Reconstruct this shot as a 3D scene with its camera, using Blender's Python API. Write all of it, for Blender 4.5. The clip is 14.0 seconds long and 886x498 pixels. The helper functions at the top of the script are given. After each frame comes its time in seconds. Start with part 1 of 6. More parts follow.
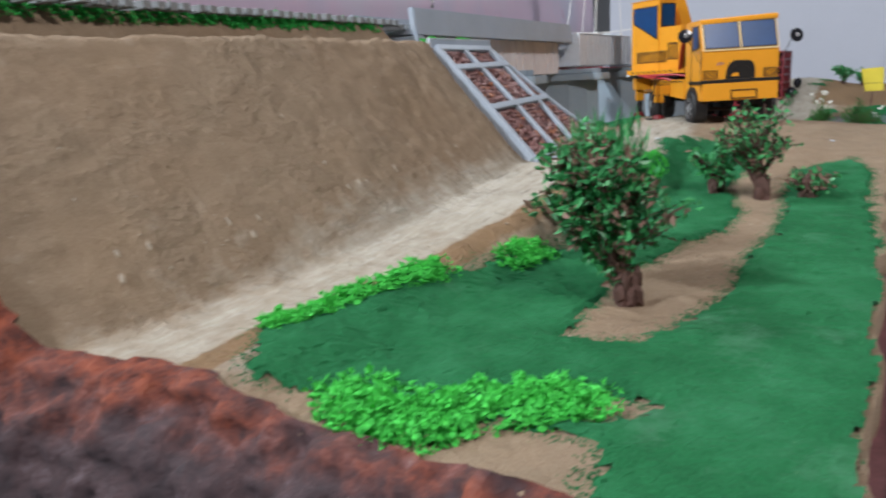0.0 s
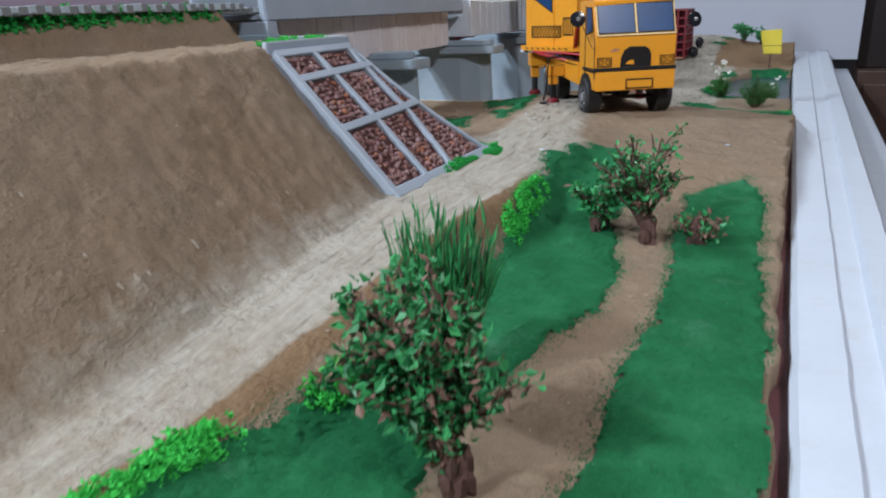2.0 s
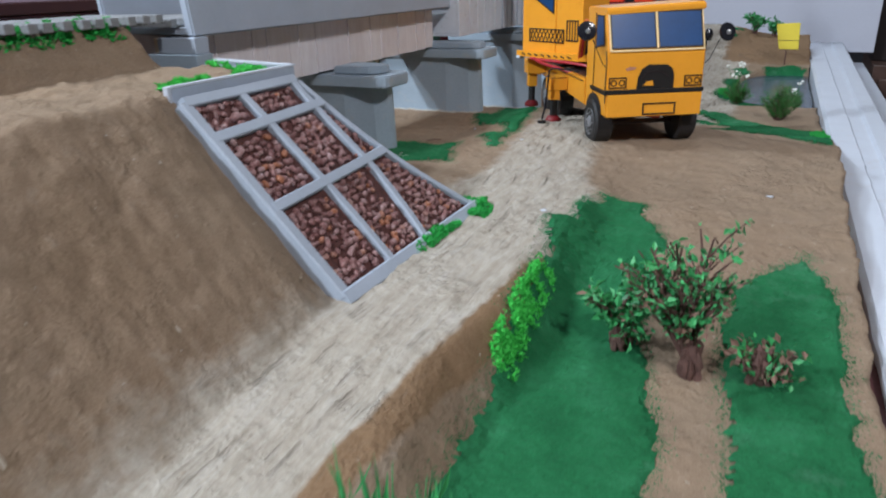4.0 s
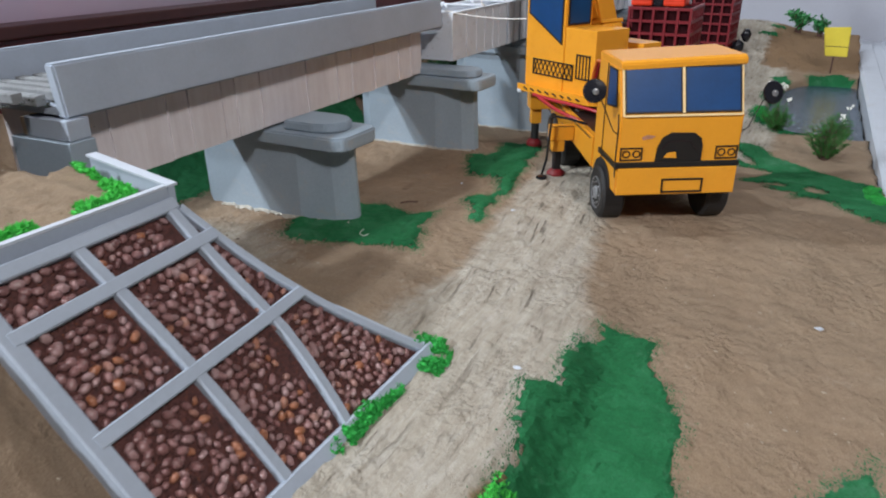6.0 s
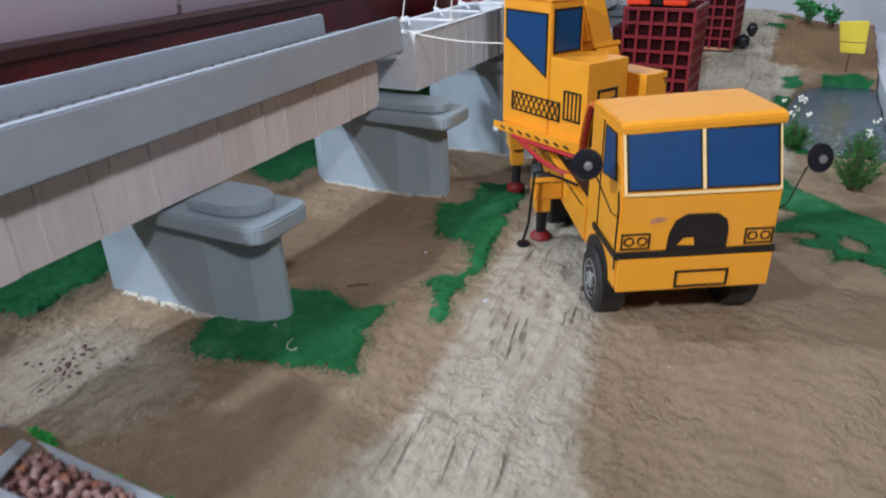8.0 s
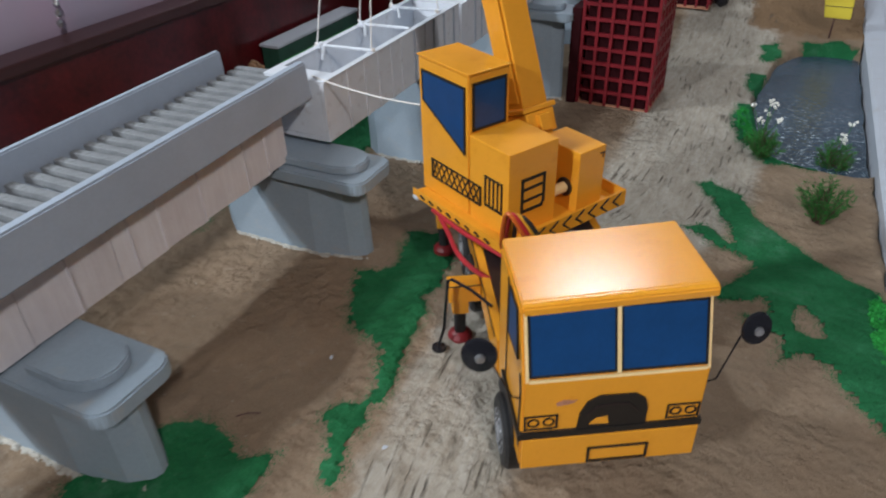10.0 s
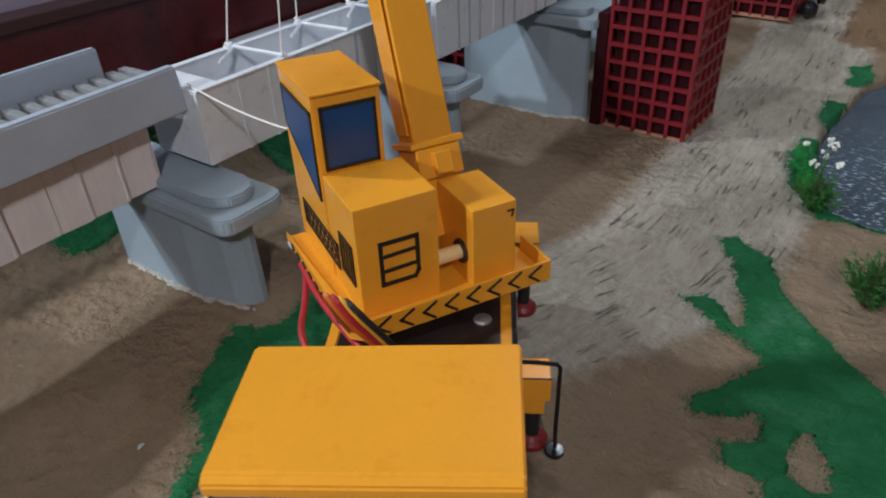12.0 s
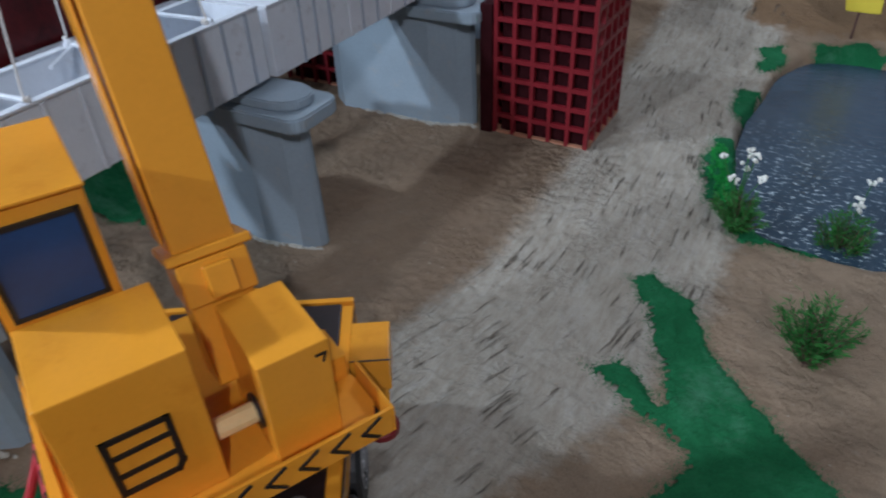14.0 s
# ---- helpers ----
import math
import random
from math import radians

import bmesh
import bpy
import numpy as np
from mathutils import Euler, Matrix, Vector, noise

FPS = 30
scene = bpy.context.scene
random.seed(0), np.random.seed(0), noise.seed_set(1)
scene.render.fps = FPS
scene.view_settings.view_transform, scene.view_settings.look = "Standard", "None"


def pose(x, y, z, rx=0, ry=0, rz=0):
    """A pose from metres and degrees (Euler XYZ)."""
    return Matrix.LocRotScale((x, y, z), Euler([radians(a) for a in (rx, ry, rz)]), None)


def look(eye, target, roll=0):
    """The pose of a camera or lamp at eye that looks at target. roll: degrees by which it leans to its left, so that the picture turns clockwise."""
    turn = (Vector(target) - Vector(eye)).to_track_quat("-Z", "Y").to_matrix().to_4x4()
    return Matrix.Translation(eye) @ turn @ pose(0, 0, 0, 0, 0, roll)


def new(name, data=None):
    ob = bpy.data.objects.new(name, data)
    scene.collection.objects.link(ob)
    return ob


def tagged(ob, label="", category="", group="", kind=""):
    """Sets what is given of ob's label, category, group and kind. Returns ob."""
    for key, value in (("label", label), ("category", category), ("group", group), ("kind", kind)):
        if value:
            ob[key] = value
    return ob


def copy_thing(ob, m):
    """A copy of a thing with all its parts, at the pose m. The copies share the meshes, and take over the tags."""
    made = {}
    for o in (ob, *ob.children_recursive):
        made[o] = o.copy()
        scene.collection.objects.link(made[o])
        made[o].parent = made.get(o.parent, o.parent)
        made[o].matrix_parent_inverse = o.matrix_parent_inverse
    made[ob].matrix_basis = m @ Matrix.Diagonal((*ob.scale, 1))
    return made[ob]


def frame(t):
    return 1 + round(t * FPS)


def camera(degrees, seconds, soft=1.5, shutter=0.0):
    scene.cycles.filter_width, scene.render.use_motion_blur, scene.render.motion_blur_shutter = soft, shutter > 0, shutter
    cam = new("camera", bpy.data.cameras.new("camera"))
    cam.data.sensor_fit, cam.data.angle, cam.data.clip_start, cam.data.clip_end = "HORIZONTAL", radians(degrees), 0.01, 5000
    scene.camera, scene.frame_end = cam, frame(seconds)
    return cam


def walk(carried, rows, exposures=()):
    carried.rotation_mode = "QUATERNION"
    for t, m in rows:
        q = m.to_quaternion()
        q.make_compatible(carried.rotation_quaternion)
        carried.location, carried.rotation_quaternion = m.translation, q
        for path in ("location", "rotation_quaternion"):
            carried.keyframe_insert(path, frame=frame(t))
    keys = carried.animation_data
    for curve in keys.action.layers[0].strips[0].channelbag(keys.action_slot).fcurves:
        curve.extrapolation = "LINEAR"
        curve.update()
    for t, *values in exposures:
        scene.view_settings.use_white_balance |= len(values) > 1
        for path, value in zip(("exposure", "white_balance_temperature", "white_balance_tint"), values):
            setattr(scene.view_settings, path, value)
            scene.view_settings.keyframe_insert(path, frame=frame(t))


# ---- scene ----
cam = camera(65.2, 14.0, 2.0, 0.5)
PATH = [
    (0, (0.297, 0.377, 0.109), (-0.793, 1.988, -0.354), -3.4),
    (0.5, (0.304, 0.404, 0.121), (-0.64, 2.085, -0.411), -3.7),
    (1, (0.299, 0.434, 0.128), (-0.571, 2.131, -0.473), -3.5),
    (1.5, (0.293, 0.464, 0.153), (-0.582, 2.146, -0.485), -3.4),
    (2, (0.288, 0.497, 0.167), (-0.58, 2.178, -0.484), -2.6),
    (2.2, (0.285, 0.513, 0.175), (-0.594, 2.183, -0.489), -2.3),
    (4.3, (0.226, 0.674, 0.213), (-0.601, 2.34, -0.521), -1.6),
    (4.5, (0.227, 0.695, 0.225), (-0.614, 2.353, -0.514), -1.8),
    (5, (0.218, 0.729, 0.237), (-0.642, 2.368, -0.52), -0.4),
    (5.5, (0.204, 0.771, 0.248), (-0.665, 2.39, -0.541), -0.0),
    (6, (0.198, 0.807, 0.257), (-0.67, 2.414, -0.559), -0.6),
    (6.5, (0.175, 0.842, 0.253), (-0.693, 2.436, -0.586), -0.2),
    (7, (0.164, 0.881, 0.257), (-0.704, 2.47, -0.593), -0.6),
    (7.5, (0.158, 0.915, 0.264), (-0.699, 2.506, -0.593), -1.0),
    (8, (0.152, 0.956, 0.282), (-0.693, 2.547, -0.588), -1.6),
    (8.2, (0.151, 0.963, 0.296), (-0.69, 2.551, -0.581), -1.4),
    (10.3, (0.148, 1.125, 0.383), (-0.577, 2.607, -0.747), -0.9),
    (10.5, (0.155, 1.141, 0.383), (-0.556, 2.629, -0.748), -0.3),
    (11, (0.17, 1.188, 0.373), (-0.595, 2.637, -0.773), -0.7),
    (11.5, (0.197, 1.245, 0.361), (-0.695, 2.646, -0.752), -1.6),
    (12, (0.206, 1.286, 0.341), (-0.786, 2.627, -0.761), -2.3),
    (12.5, (0.209, 1.309, 0.327), (-0.807, 2.628, -0.78), -2.8),
    (13, (0.187, 1.335, 0.333), (-0.748, 2.706, -0.782), -3.1),
    (13.5, (0.166, 1.398, 0.329), (-0.713, 2.789, -0.807), -3.0),
    (14, (0.172, 1.432, 0.326), (-0.621, 2.844, -0.848), -2.3),
]
walk(cam, [(t, look(eye, target, roll)) for t, eye, target, roll in PATH],
     exposures=[(0.0, -0.26, 6550, 12), (1.0, -0.4, 6150, 12), (2.0, -0.48, 6150, 12), (4.5, -0.36, 6250, 13), (6.0, -0.4, 6550, 13), (8.0, -0.41, 6350, 13), (10.3, -0.76, 6500, 12), (12.0, -0.82, 6450, 12), (14.0, -0.82, 5850, 12)])

# ---- light and air ----
world = bpy.data.worlds.new("room_air")
scene.world = world
world.use_nodes = True
world.node_tree.nodes["Background"].inputs[0].default_value = (0.75, 0.8, 1.0, 1)
world.node_tree.nodes["Background"].inputs[1].default_value = 0.05


def tube_light(place, target, length, width, watts, colour):
    data = bpy.data.lights.new("tube_lamp", "AREA")
    data.shape, data.size, data.size_y, data.energy, data.color = "RECTANGLE", width, length, watts, colour
    ob = new("tube_lamp", data)
    ob.matrix_basis = look(place, target)
    return tagged(ob, "white fluorescent tube lamp glowing under the ceiling", "lamp")


tube_light((-1.1, -1.35, 1.78), (-0.1, 1.3, 0.0), 0.1, 0.16, 98, (0.86, 0.945, 1.0))
tube_light((-1.5, 0.85, 1.76), (-0.1, 1.2, 0.0), 0.12, 0.1, 42, (0.83, 0.935, 1.0))
tube_light((-0.43, 3.3, 1.86), (0.1, 1.4, 0.1), 0.18, 0.34, 23, (0.86, 0.945, 1.0))
tube_light((0.62, 3.5, 1.84), (0.0, 1.9, 0.0), 0.08, 0.3, 4, (0.96, 0.98, 1.0))
tube_light((1.3, 0.1, 1.78), (0.0, 1.1, 0.0), 0.24, 0.06, 37, (1.0, 0.98, 0.97))


def smooth(a, b, v):
    k = min(1.0, max(0.0, (v - a) / (b - a)))
    return k * k * (3 - 2 * k)


def lerp(a, b, k):
    return a + (b - a) * k


# ---- materials ----
def shader(name, rough=0.6, metal=0.0, spec=0.5):
    m = bpy.data.materials.new(name)
    m.use_nodes = True
    b = m.node_tree.nodes["Principled BSDF"]
    b.inputs["Roughness"].default_value = rough
    b.inputs["Metallic"].default_value = metal
    b.inputs["Specular IOR Level"].default_value = spec
    return m, m.node_tree.nodes, m.node_tree.links, b


def coords(nodes, links, scale=(1, 1, 1)):
    tc = nodes.new("ShaderNodeTexCoord")
    mp = nodes.new("ShaderNodeMapping")
    mp.inputs["Scale"].default_value = scale
    links.new(tc.outputs["Object"], mp.inputs["Vector"])
    return mp.outputs["Vector"]


def turned(nodes, links, degrees, scale):
    tc = nodes.new("ShaderNodeTexCoord")
    a, b = nodes.new("ShaderNodeMapping"), nodes.new("ShaderNodeMapping")
    a.inputs["Rotation"].default_value = (0, 0, -radians(degrees))
    b.inputs["Scale"].default_value = scale
    links.new(tc.outputs["Object"], a.inputs["Vector"])
    links.new(a.outputs["Vector"], b.inputs["Vector"])
    return b.outputs["Vector"]


def noisy(nodes, links, vec, scale, detail=4, rough=0.6):
    n = nodes.new("ShaderNodeTexNoise")
    n.inputs["Scale"].default_value = scale
    n.inputs["Detail"].default_value = detail
    n.inputs["Roughness"].default_value = rough
    links.new(vec, n.inputs["Vector"])
    return n.outputs["Fac"]


def ramp(nodes, links, fac, stops):
    r = nodes.new("ShaderNodeValToRGB")
    e = r.color_ramp.elements
    while len(e) < len(stops):
        e.new(0.5)
    for k, (p, c) in zip(e, stops):
        k.position, k.color = p, (*c, 1)
    links.new(fac, r.inputs["Fac"])
    return r.outputs["Color"]


def blend(nodes, links, fac, a, b, kind="MIX"):
    m = nodes.new("ShaderNodeMix")
    m.data_type, m.blend_type = "RGBA", kind
    if hasattr(fac, "links"):
        links.new(fac, m.inputs[0])
    else:
        m.inputs[0].default_value = fac
    for v, s in ((a, m.inputs[6]), (b, m.inputs[7])):
        if hasattr(v, "links"):
            links.new(v, s)
        else:
            s.default_value = (*v, 1)
    return m.outputs[2]


def bumped(nodes, links, b, fac, height, strength=0.6):
    n = nodes.new("ShaderNodeBump")
    n.inputs["Strength"].default_value = strength
    n.inputs["Distance"].default_value = height
    links.new(fac, n.inputs["Height"])
    links.new(n.outputs["Normal"], b.inputs["Normal"])


def paint(name, colour, rough=0.5, vary=0.12, scale=60.0, grain=600.0, height=0.0003, strength=0.35, metal=0.0, spec=0.5, dirt=None, random_tint=0.0):
    """A plain coloured surface with two scales of unevenness and fine relief."""
    m, nodes, links, b = shader(name, rough, metal, spec)
    v = coords(nodes, links)
    wide, fine = noisy(nodes, links, v, scale, 5), noisy(nodes, links, v, grain, 3)
    dark, light = tuple(c * (1 - vary) for c in colour), tuple(min(1, c * (1 + vary)) for c in colour)
    c = ramp(nodes, links, wide, [(0.3, dark), (0.7, light)])
    c = blend(nodes, links, 0.35, c, ramp(nodes, links, fine, [(0.3, dark), (0.7, light)]))
    if dirt:
        spots = ramp(nodes, links, noisy(nodes, links, v, scale * 2.2, 6, 0.7), [(0.56, (0, 0, 0)), (0.74, (1, 1, 1))])
        c = blend(nodes, links, spots, c, dirt)
    if random_tint:
        info = nodes.new("ShaderNodeObjectInfo")
        c = blend(nodes, links, random_tint, c, ramp(nodes, links, info.outputs["Random"], [(0.0, dark), (1.0, light)]))
    links.new(c, b.inputs["Base Color"])
    bumped(nodes, links, b, fine, height, strength)
    return m


YELLOW = paint("yellow_card_paint", (0.8, 0.335, 0.026), 0.23, 0.06, 25, 500, 0.00015, 0.25, dirt=(0.72, 0.28, 0.02))
CREAM = paint("bare_cream_card", (0.6, 0.47, 0.33), 0.7, 0.15, 120)
YELLOW_LINE = paint("bare_card_edge", (0.85, 0.62, 0.3), 0.6, 0.1)
NAVY = paint("blue_window_paint", (0.006, 0.05, 0.16), 0.3, 0.15, 60, 500, 0.0001)
BLACK = paint("black_marker", (0.012, 0.010, 0.009), 0.45, 0.2)
RUBBER = paint("black_rubber", (0.016, 0.015, 0.016), 0.55, 0.25, 90, 900, 0.0004)
DARK_DECK = paint("dark_brown_deck_paint", (0.02, 0.012, 0.012), 0.4, 0.3, 50)
GLOSS_BLACK = paint("glossy_black_plastic", (0.012, 0.012, 0.016), 0.18, 0.1)
RED_FOOT = paint("dark_red_paint", (0.2, 0.012, 0.016), 0.45, 0.25)
HUB = paint("grey_hub", (0.22, 0.22, 0.23), 0.4, 0.4, 300)
STEEL = paint("dull_steel", (0.45, 0.45, 0.46), 0.35, 0.15, 100, metal=0.8)
RED_HOSE = paint("red_wire", (0.4, 0.02, 0.03), 0.4, 0.15)
YELLOW_HOSE = paint("yellow_wire", (0.7, 0.36, 0.03), 0.4, 0.15)
ORANGE_HOSE = paint("orange_wire", (0.55, 0.12, 0.02), 0.4, 0.15)
GREY = paint("grey_paint", (0.37, 0.425, 0.505), 0.55, 0.08, 30, 400, 0.0003, 0.3)
PIER_GREY = paint("pier_grey_paint", (0.295, 0.365, 0.43), 0.6, 0.1, 22, 350, 0.0004, 0.35, dirt=(0.36, 0.38, 0.39))
WHITE = paint("white_paint", (0.67, 0.705, 0.76), 0.55, 0.07, 40, 400, 0.0003, 0.3, dirt=(0.47, 0.47, 0.5))
STRING = paint("white_cotton_string", (0.75, 0.73, 0.7), 0.85, 0.1, 300, 2500, 0.0003)
SLEEPER = paint("grey_sleeper_paint", (0.22, 0.23, 0.24), 0.75, 0.35, 120, 700, 0.0006, dirt=(0.05, 0.055, 0.05))
CRIB = paint("maroon_lattice_paint", (0.19, 0.011, 0.018), 0.4, 0.25, 80, 500, 0.0003)
CRIB_DARK = paint("dark_fill", (0.03, 0.005, 0.007), 0.9, 0.4, spec=0.1)
RUST_BASE = paint("worn_edge_paint", (0.45, 0.2, 0.12), 0.7, 0.3, 200)
VIVID = paint("vivid_orange_plastic", (0.9, 0.06, 0.02), 0.4, 0.1)
MAROON = paint("maroon_board_paint", (0.08, 0.006, 0.008), 0.28, 0.7, 26, 150, 0.0004, 0.3)
MAROON_TRIM = paint("brown_trim_paint", (0.055, 0.017, 0.017), 0.4, 0.25, 30)
EDGE_CLOTH = paint("dull_maroon_edge", (0.13, 0.05, 0.055), 0.75, 0.35, 60, 400, 0.001)
LEDGE = paint("white_ledge_paint", (0.54, 0.58, 0.65), 0.45, 0.05, 20, 300, 0.0004, 0.3, dirt=(0.5, 0.5, 0.53))
ROOM = paint("dull_room_paint", (0.16, 0.165, 0.18), 0.8, 0.1, 3)
WALL = paint("pale_wall_paint", (0.52, 0.54, 0.62), 0.7, 0.04, 4, 120, 0.0005, 0.2)
CEIL = paint("white_ceiling_paint", (0.35, 0.35, 0.36), 0.8, 0.04, 3)
FLOOR = paint("brown_floor_tile", (0.16, 0.12, 0.1), 0.5, 0.2, 6)
WOOD = paint("dark_brown_wood", (0.07, 0.035, 0.025), 0.45, 0.35, 14, 150, 0.0004)
YELLOW_SIGN = paint("pale_yellow_card", (0.75, 0.6, 0.05), 0.6, 0.08, 40)
BARK = paint("brown_twig", (0.1, 0.05, 0.04), 0.8, 0.4, 200, 900, 0.0008)
FLOWER = paint("white_petal", (0.8, 0.8, 0.74), 0.7, 0.08)
PEBBLE_MORTAR = paint("dark_mortar", (0.085, 0.03, 0.026), 0.8, 0.55, 250, 500, 0.002, 0.9, dirt=(0.26, 0.075, 0.03))


def leaf_paint(name, a, b, rough=0.6):
    m, nodes, links, s = shader(name, rough)
    g = nodes.new("ShaderNodeNewGeometry")
    c = ramp(nodes, links, g.outputs["Random Per Island"], [(0.0, a), (1.0, b)])
    v = coords(nodes, links)
    c = blend(nodes, links, 0.3, c, ramp(nodes, links, noisy(nodes, links, v, 700, 3), [(0.3, a), (0.7, b)]))
    links.new(c, s.inputs["Base Color"])
    return m


LIME = leaf_paint("bright_green_foam", (0.015, 0.3, 0.03), (0.08, 0.68, 0.1), 0.8)
LIME_DEEP = leaf_paint("green_foam", (0.006, 0.19, 0.03), (0.03, 0.46, 0.075), 0.8)
LEAF = leaf_paint("dyed_green_leaf", (0.012, 0.11, 0.035), (0.07, 0.42, 0.13), 0.45)
LEAF_FAR = leaf_paint("dark_green_leaf", (0.005, 0.035, 0.01), (0.01, 0.1, 0.025), 0.6)
NEEDLE = leaf_paint("fine_green_needle", (0.01, 0.08, 0.012), (0.04, 0.22, 0.03), 0.7)
DRY = leaf_paint("dry_brown_leaf", (0.13, 0.075, 0.05), (0.28, 0.16, 0.12), 0.7)


def turf_paint():
    m, nodes, links, b = shader("green_sawdust_turf", 0.95, spec=0.15)
    v = coords(nodes, links)
    fine = noisy(nodes, links, v, 900, 3, 0.8)
    c = ramp(nodes, links, noisy(nodes, links, v, 28, 6, 0.65), [(0.28, (0.01, 0.08, 0.03)), (0.5, (0.02, 0.145, 0.055)), (0.66, (0.042, 0.22, 0.098)), (0.8, (0.11, 0.29, 0.17))])
    c = blend(nodes, links, 0.45, c, ramp(nodes, links, fine, [(0.3, (0.006, 0.085, 0.028)), (0.75, (0.03, 0.26, 0.095))]))
    flecks = ramp(nodes, links, noisy(nodes, links, v, 420, 2), [(0.72, (0, 0, 0)), (0.8, (1, 1, 1))])
    c = blend(nodes, links, flecks, c, (0.11, 0.26, 0.13))
    dust = ramp(nodes, links, noisy(nodes, links, v, 11, 7, 0.75), [(0.56, (0, 0, 0)), (0.72, (0.55, 0.55, 0.55))])
    c = blend(nodes, links, dust, c, (0.13, 0.3, 0.19))
    links.new(c, b.inputs["Base Color"])
    bumped(nodes, links, b, fine, 0.0018, 0.9)
    return m


def sand_paint():
    """Glued sand: a pale dusty track along the road, warmer brown elsewhere."""
    m, nodes, links, b = shader("glued_sand", 0.92, spec=0.2)
    v = coords(nodes, links)
    lay = nodes.new("ShaderNodeAttribute")
    lay.attribute_name = "dust"
    wide, mid = noisy(nodes, links, v, 9, 5, 0.6), noisy(nodes, links, v, 70, 6, 0.65)
    fine = noisy(nodes, links, v, 1100, 3, 0.75)
    brown = ramp(nodes, links, wide, [(0.32, (0.235, 0.15, 0.09)), (0.45, (0.28, 0.19, 0.125)), (0.55, (0.265, 0.188, 0.128)), (0.7, (0.33, 0.225, 0.145))])
    brown = blend(nodes, links, 0.32, brown, ramp(nodes, links, mid, [(0.3, (0.15, 0.1, 0.066)), (0.7, (0.355, 0.245, 0.17))]))
    streak = noisy(nodes, links, coords(nodes, links, (1, 0.18, 1)), 150, 6, 0.75)
    pale = ramp(nodes, links, streak, [(0.3, (0.335, 0.295, 0.24)), (0.5, (0.455, 0.418, 0.36)), (0.7, (0.56, 0.535, 0.485))])
    edge = nodes.new("ShaderNodeMath")
    edge.operation = "MULTIPLY_ADD"
    links.new(mid, edge.inputs[0])
    edge.inputs[1].default_value = 0.9
    links.new(lay.outputs["Fac"], edge.inputs[2])
    mask = ramp(nodes, links, edge.outputs[0], [(0.55, (0, 0, 0)), (1.2, (1, 1, 1))])
    c = blend(nodes, links, mask, brown, pale)
    brown_layer = nodes.new("ShaderNodeAttribute")
    brown_layer.attribute_name = "soil_brown"
    brown_edge = nodes.new("ShaderNodeMath")
    brown_edge.operation = "MULTIPLY_ADD"
    links.new(mid, brown_edge.inputs[0])
    brown_edge.inputs[1].default_value = 0.9
    links.new(brown_layer.outputs["Fac"], brown_edge.inputs[2])
    c = blend(nodes, links, ramp(nodes, links, brown_edge.outputs[0], [(0.75, (0, 0, 0)), (1.25, (1, 1, 1))]), c, (0.2, 0.105, 0.045))
    c = blend(nodes, links, 0.3, c, ramp(nodes, links, fine, [(0.3, (0.13, 0.09, 0.06)), (0.75, (0.5, 0.42, 0.3))]))
    specks = ramp(nodes, links, noisy(nodes, links, v, 260, 2), [(0.74, (0, 0, 0)), (0.79, (1, 1, 1))])
    c = blend(nodes, links, specks, c, (0.5, 0.46, 0.4))
    lane = nodes.new("ShaderNodeAttribute")
    lane.attribute_name = "lane"
    along = nodes.new("ShaderNodeSeparateXYZ")
    links.new(v, along.inputs[0])
    track = nodes.new("ShaderNodeCombineXYZ")
    links.new(lane.outputs["Fac"], track.inputs["X"])
    slow = nodes.new("ShaderNodeMath")
    slow.operation = "MULTIPLY"
    links.new(along.outputs["Y"], slow.inputs[0])
    slow.inputs[1].default_value = 0.075
    links.new(slow.outputs[0], track.inputs["Y"])
    groove = noisy(nodes, links, track.outputs[0], 240, 5, 0.6)
    cut = ramp(nodes, links, groove, [(0.35, (1, 1, 1)), (0.43, (0, 0, 0))])
    deep = blend(nodes, links, 1.0, cut, mask, "MULTIPLY")
    gaps = ramp(nodes, links, noisy(nodes, links, v, 24, 3), [(0.44, (0, 0, 0)), (0.56, (1, 1, 1))])
    deep = blend(nodes, links, 1.0, deep, gaps, "MULTIPLY")
    far = nodes.new("ShaderNodeMath")
    far.operation = "MULTIPLY_ADD"
    far.use_clamp = True
    links.new(along.outputs["Y"], far.inputs[0])
    far.inputs[1].default_value = 2.4
    far.inputs[2].default_value = -2.7
    deep = blend(nodes, links, 1.0, deep, ramp(nodes, links, far.outputs[0], [(0.0, (0.55, 0.55, 0.55)), (0.5, (1, 1, 1))]), "MULTIPLY")
    c = blend(nodes, links, deep, c, (0.15, 0.125, 0.1))
    links.new(c, b.inputs["Base Color"])
    scale = noisy(nodes, links, v, 160, 4, 0.6)
    total = None
    lumps = blend(nodes, links, 1.0, scale, ramp(nodes, links, noisy(nodes, links, v, 17, 4), [(0.45, (0.25, 0.25, 0.25)), (0.65, (1, 1, 1))]), "MULTIPLY")
    for fac, k in ((mid, 0.8), (lumps, 3.6), (fine, 0.5), (deep, -1.0)):
        m2 = nodes.new("ShaderNodeMath")
        m2.operation = "MULTIPLY_ADD"
        links.new(fac, m2.inputs[0])
        m2.inputs[1].default_value = k
        if total is not None:
            links.new(total, m2.inputs[2])
        else:
            m2.inputs[2].default_value = 0.0
        total = m2.outputs[0]
    bumped(nodes, links, b, total, 0.0021, 0.9)
    return m


